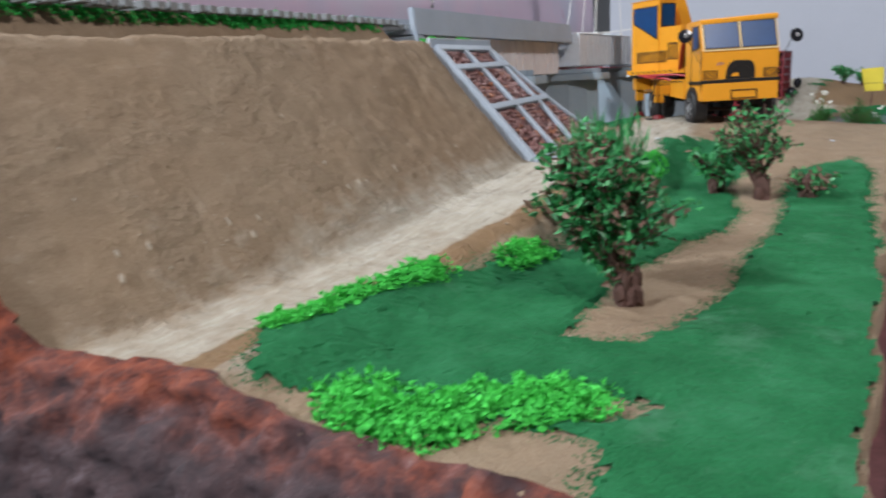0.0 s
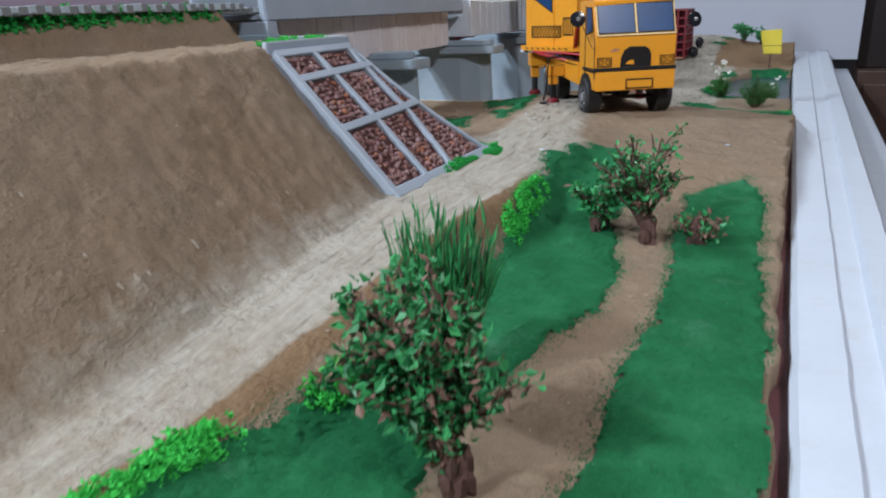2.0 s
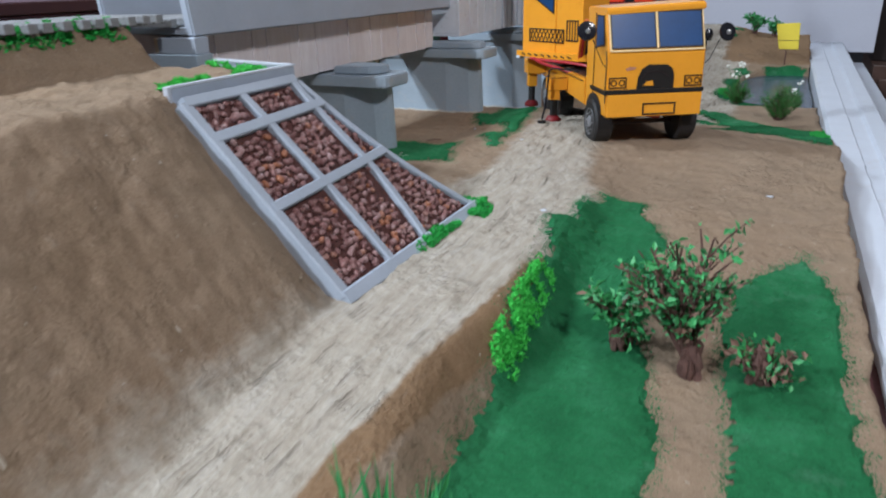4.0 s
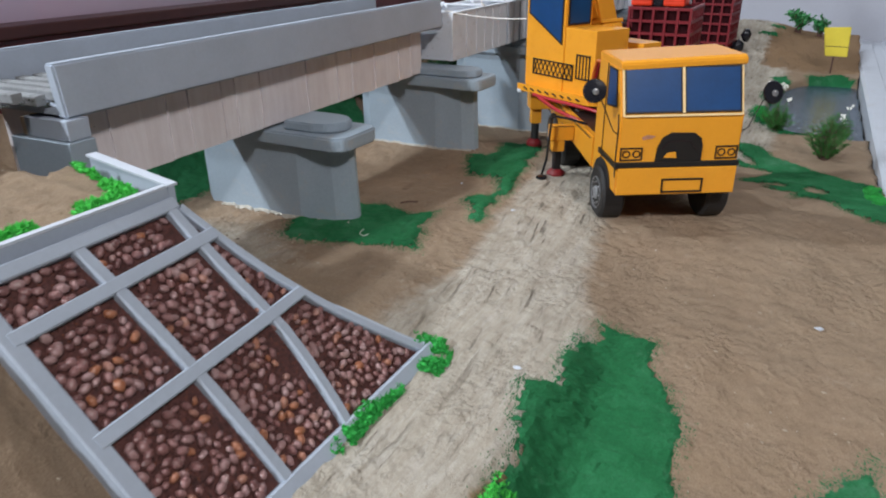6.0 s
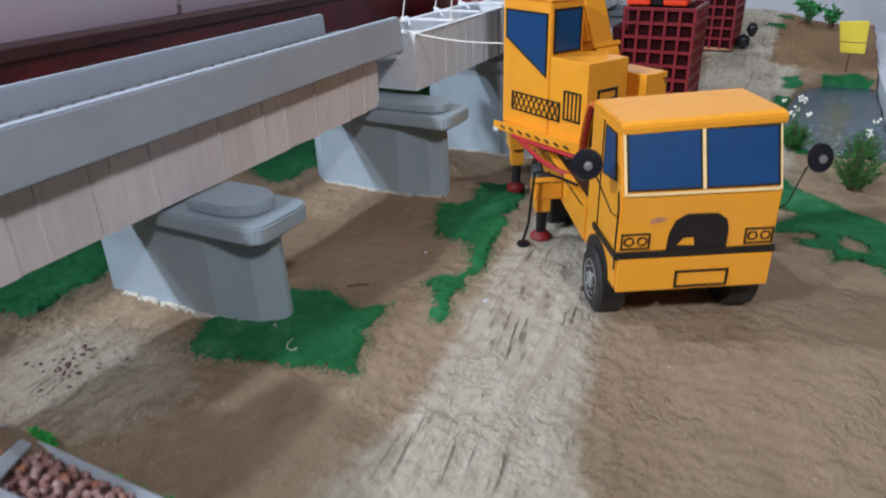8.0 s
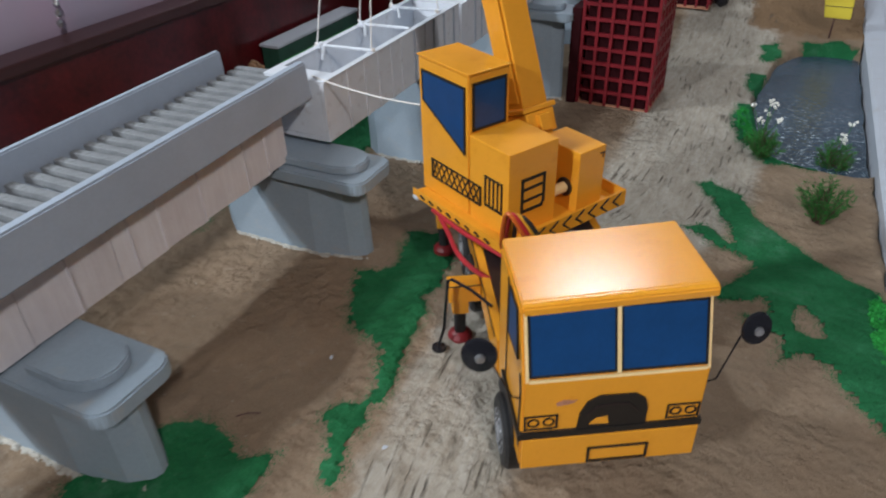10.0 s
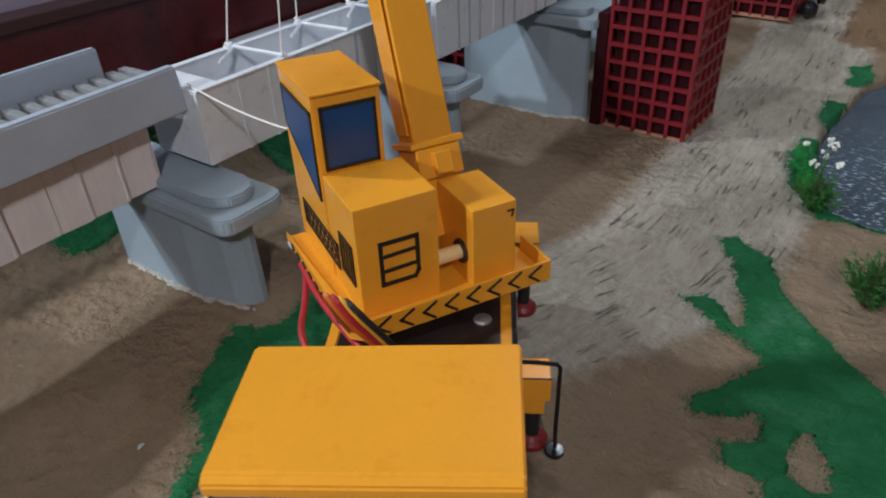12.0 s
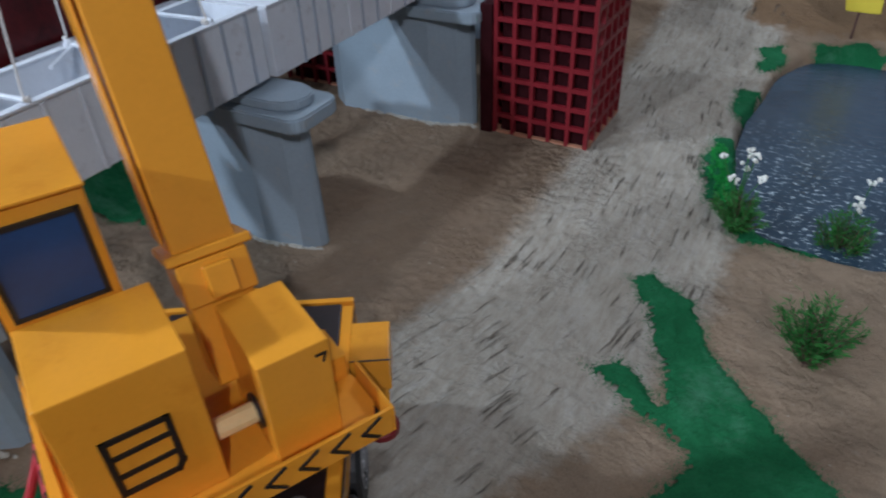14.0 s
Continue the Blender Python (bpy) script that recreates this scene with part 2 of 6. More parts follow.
def stone_paint():
    m, nodes, links, b = shader("reddish_pebble", 0.3, spec=0.7)
    info, g = nodes.new("ShaderNodeObjectInfo"), nodes.new("ShaderNodeNewGeometry")
    add = nodes.new("ShaderNodeMath")
    add.operation = "ADD"
    links.new(info.outputs["Random"], add.inputs[0])
    links.new(g.outputs["Random Per Island"], add.inputs[1])
    half = nodes.new("ShaderNodeMath")
    half.operation = "FRACT"
    links.new(add.outputs[0], half.inputs[0])
    c = ramp(nodes, links, half.outputs[0], [(0.0, (0.15, 0.055, 0.055)), (0.3, (0.28, 0.115, 0.11)), (0.6, (0.39, 0.2, 0.195)), (0.86, (0.5, 0.33, 0.33)), (0.95, (0.5, 0.17, 0.06))])
    v = coords(nodes, links)
    fine = noisy(nodes, links, v, 900, 3)
    c = blend(nodes, links, 0.4, c, ramp(nodes, links, fine, [(0.35, (0.06, 0.02, 0.02)), (0.7, (0.34, 0.22, 0.2))]))
    links.new(c, b.inputs["Base Color"])
    bumped(nodes, links, b, fine, 0.0006, 0.5)
    return m


def girder_paint():
    """Chalky pinkish-white brushed paint on card, with faint vertical streaks and grime."""
    m, nodes, links, b = shader("brushed_girder_paint", 0.6)
    v = coords(nodes, links)
    mott = noisy(nodes, links, v, 60, 5)
    streak = noisy(nodes, links, coords(nodes, links, (1, 1, 0.08)), 220, 5, 0.7)
    c = ramp(nodes, links, mott, [(0.3, (0.7, 0.66, 0.68)), (0.7, (0.8, 0.77, 0.79))])
    c = blend(nodes, links, 0.3, c, ramp(nodes, links, streak, [(0.35, (0.47, 0.4, 0.41)), (0.65, (0.76, 0.74, 0.76))]))
    spots = ramp(nodes, links, noisy(nodes, links, v, 310, 2), [(0.77, (0, 0, 0)), (0.8, (1, 1, 1))])
    c = blend(nodes, links, spots, c, (0.2, 0.2, 0.22))
    info = nodes.new("ShaderNodeObjectInfo")
    c = blend(nodes, links, 0.18, c, ramp(nodes, links, info.outputs["Random"], [(0.0, (0.42, 0.36, 0.37)), (1.0, (0.8, 0.78, 0.8))]))
    links.new(c, b.inputs["Base Color"])
    bumped(nodes, links, b, noisy(nodes, links, v, 400, 3), 0.0005, 0.4)
    return m


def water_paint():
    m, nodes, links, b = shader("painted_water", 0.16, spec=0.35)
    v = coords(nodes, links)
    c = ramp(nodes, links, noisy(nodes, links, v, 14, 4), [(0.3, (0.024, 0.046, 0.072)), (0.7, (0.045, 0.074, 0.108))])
    # Glints on the near water are painted into the base colour.
    glint = ramp(nodes, links, noisy(nodes, links, coords(nodes, links, (1, 2.2, 1)), 110, 5, 0.7), [(0.56, (0, 0, 0)), (0.64, (1, 1, 1))])
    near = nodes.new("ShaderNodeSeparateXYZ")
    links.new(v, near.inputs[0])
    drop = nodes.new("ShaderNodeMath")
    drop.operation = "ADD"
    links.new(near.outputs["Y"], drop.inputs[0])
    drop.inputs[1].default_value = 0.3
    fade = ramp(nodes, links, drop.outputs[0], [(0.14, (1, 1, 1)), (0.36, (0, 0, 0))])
    k = blend(nodes, links, 1.0, glint, fade, "MULTIPLY")
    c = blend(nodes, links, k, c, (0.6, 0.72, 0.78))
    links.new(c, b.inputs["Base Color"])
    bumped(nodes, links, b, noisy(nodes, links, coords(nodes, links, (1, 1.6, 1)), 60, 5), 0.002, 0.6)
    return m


def poster_paint():
    m, nodes, links, b = shader("faded_lavender_sheet", 0.4)
    v = coords(nodes, links, (1, 0.5, 0.25))
    c = ramp(nodes, links, noisy(nodes, links, v, 7, 3), [(0.35, (0.4, 0.4, 0.52)), (0.5, (0.52, 0.4, 0.52)), (0.65, (0.48, 0.44, 0.54))])
    spots = ramp(nodes, links, noisy(nodes, links, v, 26, 5), [(0.68, (0, 0, 0)), (0.73, (1, 1, 1))])
    c = blend(nodes, links, spots, c, (0.45, 0.16, 0.3))
    links.new(c, b.inputs["Base Color"])
    return m


def rubble_paint():
    """Brick-red brushed crumble above, darker and purplish lower down."""
    m, nodes, links, b = shader("rust_red_crumbled_edge", 0.85)
    v = coords(nodes, links)
    mott = noisy(nodes, links, v, 70, 8, 0.75)
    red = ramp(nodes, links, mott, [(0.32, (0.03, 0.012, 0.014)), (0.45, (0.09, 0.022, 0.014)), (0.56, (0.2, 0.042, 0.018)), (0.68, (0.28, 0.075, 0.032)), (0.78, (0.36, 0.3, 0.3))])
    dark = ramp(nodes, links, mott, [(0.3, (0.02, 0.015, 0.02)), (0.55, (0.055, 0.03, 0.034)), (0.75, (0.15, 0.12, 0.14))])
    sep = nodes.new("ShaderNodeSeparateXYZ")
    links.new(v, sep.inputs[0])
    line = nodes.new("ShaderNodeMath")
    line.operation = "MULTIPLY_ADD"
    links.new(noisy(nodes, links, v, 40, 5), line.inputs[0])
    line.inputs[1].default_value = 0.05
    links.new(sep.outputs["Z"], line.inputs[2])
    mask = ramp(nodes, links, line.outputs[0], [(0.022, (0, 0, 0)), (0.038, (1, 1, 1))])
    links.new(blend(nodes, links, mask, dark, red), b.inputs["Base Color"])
    bumped(nodes, links, b, noisy(nodes, links, v, 300, 5), 0.002, 0.8)
    return m


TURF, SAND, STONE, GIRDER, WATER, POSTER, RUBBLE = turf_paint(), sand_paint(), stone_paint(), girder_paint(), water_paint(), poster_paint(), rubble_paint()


# ---- building helpers ----
def part(name, bm, material, parent=None, label="", shade=False, kind=""):
    me = bpy.data.meshes.new(name)
    bmesh.ops.recalc_face_normals(bm, faces=bm.faces)
    bm.to_mesh(me)
    bm.free()
    for p in me.polygons:
        p.use_smooth = shade
    me.materials.append(material)
    ob = new(name, me)
    if parent:
        ob.parent = parent
    if label:
        ob["label"] = label
    if kind:
        ob["kind"] = kind
    return ob


def thing(name, m, label, category, group="", kind=""):
    ob = new(name)
    ob.matrix_basis = m
    ob.empty_display_size = 0.02
    return tagged(ob, label, category, group, kind)


def solid(name, bm, material, label, category, group="", kind="", shade=False):
    return tagged(part(name, bm, material, shade=shade), label, category, group, kind)


def box(x0, x1, y0, y1, z0, z1, bevel=0.0, bm=None):
    bm = bm or bmesh.new()
    v = [bm.verts.new((x, y, z)) for z in (z0, z1) for x, y in ((x0, y0), (x1, y0), (x1, y1), (x0, y1))]
    f = [bm.faces.new([v[i] for i in q]) for q in ((3, 2, 1, 0), (4, 5, 6, 7), (0, 1, 5, 4), (1, 2, 6, 5), (2, 3, 7, 6), (3, 0, 4, 7))]
    if bevel:
        edges = list({e for q in f for e in q.edges})
        bmesh.ops.bevel(bm, geom=edges, offset=bevel, segments=2, affect="EDGES", profile=0.6)
    return bm


def prism(outline, lo, hi, axis="z", bevel=0.0, bm=None):
    """A flat outline pushed from lo to hi along an axis: outline pairs are (x, y), (y, z) or (x, z)."""
    bm = bm or bmesh.new()

    def at(a, b, c):
        return {"z": (a, b, c), "x": (c, a, b), "y": (a, c, b)}[axis]

    low, high = [bm.verts.new(at(*p, lo)) for p in outline], [bm.verts.new(at(*p, hi)) for p in outline]
    f = [bm.faces.new(low[::-1]), bm.faces.new(high)]
    for i in range(len(outline)):
        j = (i + 1) % len(outline)
        f.append(bm.faces.new((low[i], low[j], high[j], high[i])))
    if bevel:
        edges = list({e for q in f for e in q.edges})
        bmesh.ops.bevel(bm, geom=edges, offset=bevel, segments=2, affect="EDGES")
    return bm


def tube(points, r, sides=7, bm=None, taper=None):
    """A round rod along a line of points."""
    bm = bm or bmesh.new()
    pts = [Vector(p) for p in points]
    rings = []
    for i, p in enumerate(pts):
        d = (pts[min(i + 1, len(pts) - 1)] - pts[max(i - 1, 0)]).normalized()
        a = d.orthogonal().normalized() if not rings else (prev - d * prev.dot(d)).normalized()
        prev, b, rr = a, d.cross(a), r if taper is None else lerp(r, taper, i / (len(pts) - 1))
        rings.append([bm.verts.new(p + (a * math.cos(k) + b * math.sin(k)) * rr) for k in (2 * math.pi * n / sides for n in range(sides))])
    for q, s in zip(rings, rings[1:]):
        for n in range(sides):
            bm.faces.new((q[n], q[(n + 1) % sides], s[(n + 1) % sides], s[n]))
    bm.faces.new(rings[0][::-1])
    bm.faces.new(rings[-1])
    return bm


def spun(profile, axis, centre, sides=24, bm=None):
    """A turned body: profile of (along the axis, radius)."""
    bm = bm or bmesh.new()
    c, rings = Vector(centre), []
    for a, r in profile:
        ring = []
        for n in range(sides):
            k = 2 * math.pi * n / sides
            p, q = r * math.cos(k), r * math.sin(k)
            ring.append(bm.verts.new(c + Vector({"x": (a, p, q), "y": (q, a, p), "z": (p, q, a)}[axis])))
        rings.append(ring)
    for s, t in zip(rings, rings[1:]):
        for n in range(sides):
            bm.faces.new((s[n], s[(n + 1) % sides], t[(n + 1) % sides], t[n]))
    bm.faces.new(rings[0][::-1])
    bm.faces.new(rings[-1])
    return bm


def stroke(points, width, depth, plane, at, closed=False, bm=None):
    """Marker lines: flat bars of some width between points of a plane, standing proud by depth. plane 'x', 'y' or 'z' is held at 'at'."""
    bm = bm or bmesh.new()
    pts = [Vector(p) for p in points]
    if closed:
        pts.append(pts[0])
    for a, b in zip(pts, pts[1:]):
        d = (b - a).normalized()
        n = Vector((-d.y, d.x)) * width / 2
        a2, b2 = a - d * width / 2, b + d * width / 2
        quad = [a2 + n, b2 + n, b2 - n, a2 - n]
        prism([tuple(q) for q in quad], min(at, at + depth), max(at, at + depth), plane, bm=bm)
    return bm


def ico(bm, p, r, squash=(1, 1, 1), turn=None, jitter=0.25):
    g = (1 + 5 ** 0.5) / 2
    base = [(-1, g, 0), (1, g, 0), (-1, -g, 0), (1, -g, 0), (0, -1, g), (0, 1, g), (0, -1, -g), (0, 1, -g), (g, 0, -1), (g, 0, 1), (-g, 0, -1), (-g, 0, 1)]
    faces = ((0, 11, 5), (0, 5, 1), (0, 1, 7), (0, 7, 10), (0, 10, 11), (1, 5, 9), (5, 11, 4), (11, 10, 2), (10, 7, 6), (7, 1, 8),
             (3, 9, 4), (3, 4, 2), (3, 2, 6), (3, 6, 8), (3, 8, 9), (4, 9, 5), (2, 4, 11), (6, 2, 10), (8, 6, 7), (9, 8, 1))
    turn = turn or Euler((random.random() * 6, random.random() * 6, random.random() * 6)).to_matrix()
    v = []
    for b in base:
        q = turn @ (Vector(b).normalized() * r * (1 + random.uniform(-jitter, jitter)))
        v.append(bm.verts.new(Vector(p) + Vector((q.x * squash[0], q.y * squash[1], q.z * squash[2]))))
    for q in faces:
        bm.faces.new([v[i] for i in q])


def leaf(bm, p, d, length, width, fold=0.3):
    """One small folded leaf from p along d."""
    d = Vector(d).normalized()
    s = d.cross(Vector((random.uniform(-1, 1), random.uniform(-1, 1), random.uniform(-1, 1)))).normalized()
    n = d.cross(s)
    p = Vector(p)
    a, t = bm.verts.new(p), bm.verts.new(p + d * length)
    m = p + d * length * 0.45
    l, r = bm.verts.new(m + s * width / 2 + n * width * fold), bm.verts.new(m - s * width / 2 + n * width * fold)
    bm.faces.new((a, l, t))
    bm.faces.new((a, t, r))


# ---- the room ----
def room():
    for name, dims in (("wall_north", (-2.6, 2.6, 5.0, 5.1)), ("wall_south", (-2.6, 2.6, -2.6, -2.5)), ("wall_west", (-2.6, -2.5, -2.5, 5.0)), ("wall_east", (2.5, 2.6, -2.5, 5.0))):
        solid(name, box(*dims, -0.85, 1.9), ROOM, "plain grey painted wall of the room", "wall", kind="structure")
    solid("floor", box(-2.6, 2.6, -2.6, 5.1, -0.95, -0.85), FLOOR, "dark brown tiled floor of the room", "floor", kind="structure")
    solid("ceiling", box(-2.6, 2.6, -2.6, 5.1, 1.9, 2.0), CEIL, "plain white ceiling of the room", "ceiling", kind="structure")


room()


# ---- the lie of the land ----
def rim(y):
    """Where the model's right-hand edge runs."""
    return 0.297 + 0.0055 * smooth(1.2, 1.5, y) - 0.0175 * (y - 0.55) + 0.0016 * math.sin(y * 61) + 0.0022 * noise.noise((y * 45, 3, 0)) + 0.0012 * noise.noise((y * 160, 9, 0))


def low_ground(x, y):
    shelf = 0.035 * (1 - smooth(0.095, 0.135, x + 0.012 * noise.noise((x * 9, y * 14, 2)))) * lerp(0.27, 1.0, smooth(0.52, 0.95, y))
    shelf *= 1 - 0.27 * smooth(1.12, 1.45, y) * (1 - smooth(-0.12, -0.06, x))
    shelf *= 1 - 0.85 * smooth(1.08, 1.3, y) * smooth(0.03, 0.12, x)
    rise = math.exp(-(((y - 1.4) / 0.2) ** 2))
    if y < 1.4:
        rise = max(rise, 0.72 * smooth(0.97, 1.2, y))
    hump = 0.032 * rise * smooth(0.0, 0.1, x) * (1 - 0.3 * smooth(0.15, 0.28, x))
    far = smooth(1.5, 1.86, y)
    z = 0.003 + math.hypot(shelf, hump) * (1 - far) - 0.02 * far
    z += 0.08 * smooth(2.36, 2.8, y + 0.03 * noise.noise((x * 6, y * 5, 7))) * (1 - 0.34 * smooth(0.03, 0.2, x))
    back = smooth(-0.335, -0.44, x) * (1 - smooth(1.95, 2.05, y)) if x < -0.335 else 0.0
    z = max(z, lerp(z, 0.118 - 0.04 * smooth(1.3, 1.5, y) + 0.012 * noise.noise((x * 20, y * 9, 4)), back))
    return z


def bank(x, y):
    """The railway bank: side slope, berm, and the formation that carries the track."""
    side = 0.038 + (0.026 - 0.03 * (1 - smooth(0.5, 0.74, y)) - x) * 1.16
    if y > 0.9:
        side -= smooth(0.9, 0.925, y) * (0.01 + 0.2 * max(0.0, y - 0.915) * max(0.0, min(1.0, (side - 0.04) / 0.105)))
    if y > 0.9:
        side = lerp(side, 0.16, smooth(-0.07, -0.0745, x) * smooth(0.905, 0.92, y))
    berm = 0.1465
    z = min(side, berm + 0.002 * noise.noise((x * 30, y * 30, 1)))
    if x < -0.165:
        z = max(z, min(berm + (-0.172 - x) * 1.25 + 0.003 * noise.noise((x * 40, y * 40, 6)), 0.175))
    if x < -0.3:
        z = min(z, 0.176 + (x + 0.3) * 0.9)
    # the end of the bank falls away from the edge of the stone panel and from the kerb's return
    k = max(0.0, min(1.0, (x + 0.069) / 0.094))
    lip = 1.0255 + 0.079 * k - 0.009 * math.sin(math.pi * k) + 0.19 * max(0.0, -0.07 - x)
    end = 0.131 - 0.101 * k - (y - lip - 0.003 * noise.noise((x * 30, 5, 0))) * (1.3 + 0.5 * k)
    return min(z, end) if x > -0.15 else min(z, 0.176 - max(0, (y - 1.006)) * 6)


POND = (0.222, 2.2, 0.09, 0.235)


def pond_depth(x, y):
    cx, cy, a, b = POND
    k = (abs((x - cx) / a) ** 3 + abs((y - cy) / b) ** 3) ** (1 / 3)
    return k + 0.06 * math.sin(3 * math.atan2(y - cy, x - cx) + 1) + 0.05 * noise.noise((x * 14, y * 14, 3))


def land(x, y):
    g, b = low_ground(x, y), bank(x, y)
    z = max(g, b)
    d = abs(g - b)
    if d < 0.012:
        z += (0.012 - d) ** 2 * 12
    z -= 0.022 * (1 - smooth(0.94, 1.08, pond_depth(x, y)))
    z += 0.0016 * noise.noise((x * 40, y * 40, 0)) + (0.0009 + 0.0008 * smooth(0.05, 0.0, x)) * noise.noise((x * 115, y * 115, 5)) + 0.0004 * noise.noise((x * 320, y * 320, 8))
    if x < 0.04 and b > g:
        z += 0.0015 * noise.noise((x * 150, y * 105, 12)) * smooth(0.6, 0.85, y)
    # wheel ruts along the dusty track
    if road(x, y) > 0.2:
        z += 0.0016 * noise.noise(((x + 0.15 * y) * 150, y * 16, 3)) * road(x, y)
    return z


def road_line(y):
    """Middle of the dusty track."""
    if y < 1.0:
        return 0.062
    if y < 1.45:
        return lerp(0.062, 0.0, smooth(0.98, 1.42, y)) + 0.012 * math.sin((y - 1) * 6)
    return 0.005 + 0.065 * smooth(1.5, 1.9, y) - 0.02 * smooth(2.05, 2.3, y)


def road(x, y):
    # Past y 1.5 the dust also paints in lamplight beside the crane.
    wide = 0.045 + 0.03 * smooth(0.9, 1.08, y) * (1 - smooth(1.1, 1.25, y)) + 0.034 * smooth(1.5, 1.8, y)
    k = 1 - smooth(wide * lerp(0.35, 0.6, smooth(1.4, 1.6, y)), wide * 1.35, abs(x - road_line(y)))
    k *= 1 - 0.58 * (1 - smooth(0.58, 1.03, y))
    spill = math.exp(-(((x + 0.2) / 0.062) ** 2) - ((y - 1.16) / 0.045) ** 2)
    return max(k, 0.9 * spill)


def soil(x, y):
    """Bare darker soil along the lip between the track and the turf and round the pond; darker brown over the far hill.
    """
    lip = 0.083 + 0.016 * smooth(0.55, 0.7, y) + 0.008 * smooth(0.8, 1.0, y) + 0.004 * noise.noise((y * 30, 2, 1))
    hill = 0.7 * smooth(2.44, 2.52, y) * smooth(0.05, 0.1, x) + 0.3 * smooth(1.15, 1.0, pond_depth(x, y))
    return max(hill, math.exp(-(((x - lip) / 0.0085) ** 2)) * (1 - smooth(1.0, 1.1, y)))


def front_shift(x):
    """How far the crumbled front edge comes forward along the bank."""
    return 0.03 * (1 - smooth(-0.06, 0.12, x))


def ground():
    ny, nx, y0, y1, x0 = 850, 270, 0.519, 2.815, -0.45
    me, verts, faces, dust, soil_brown, lane = bpy.data.meshes.new("ground"), [], [], [], [], []
    for j in range(ny + 1):
        line = lerp(y0, y1, j / ny)
        x1 = rim(line)
        for i in range(nx + 1):
            x = lerp(x0, x1, i / nx)
            y = line - front_shift(x) * (1 - smooth(0, 36, j))
            verts.append((x, y - (0.004 * noise.noise((x * 60, 1, 2)) if j == 0 else 0), land(x, y)))
            dust.append(road(x, y))
            soil_brown.append(soil(x, y))
            lane.append(x - road_line(y))
    row = nx + 1
    for j in range(ny):
        for i in range(nx):
            a = j * row + i
            faces.append((a, a + 1, a + row + 1, a + row))
    # the skirt that gives the sheet its thickness
    ring = list(range(row)) + [j * row + nx for j in range(1, ny + 1)] + [ny * row + i for i in range(nx - 1, -1, -1)] + [j * row for j in range(ny - 1, 0, -1)]
    base = len(verts)
    for r in ring:
        x, y, z = verts[r]
        verts.append((x, y, min(z, 0.0) - 0.012))
        dust.append(0)
        soil_brown.append(0)
        lane.append(0)
    for n in range(len(ring)):
        m = (n + 1) % len(ring)
        faces.append((ring[m], ring[n], base + n, base + m))
    me.from_pydata(verts, [], faces)
    me.polygons.foreach_set("use_smooth", [True] * len(faces))
    layer = me.attributes.new("dust", "FLOAT", "POINT")
    layer.data.foreach_set("value", dust)
    me.attributes.new("soil_brown", "FLOAT", "POINT").data.foreach_set("value", soil_brown)
    me.attributes.new("lane", "FLOAT", "POINT").data.foreach_set("value", lane)
    me.materials.append(SAND)
    return tagged(new("ground", me), "brown glued-sand ground of the railway model with a pale dusty track", "ground", kind="structure")


ground()


def on_land(x, y, up=0.0):
    return Vector((x, y, land(x, y) + up))


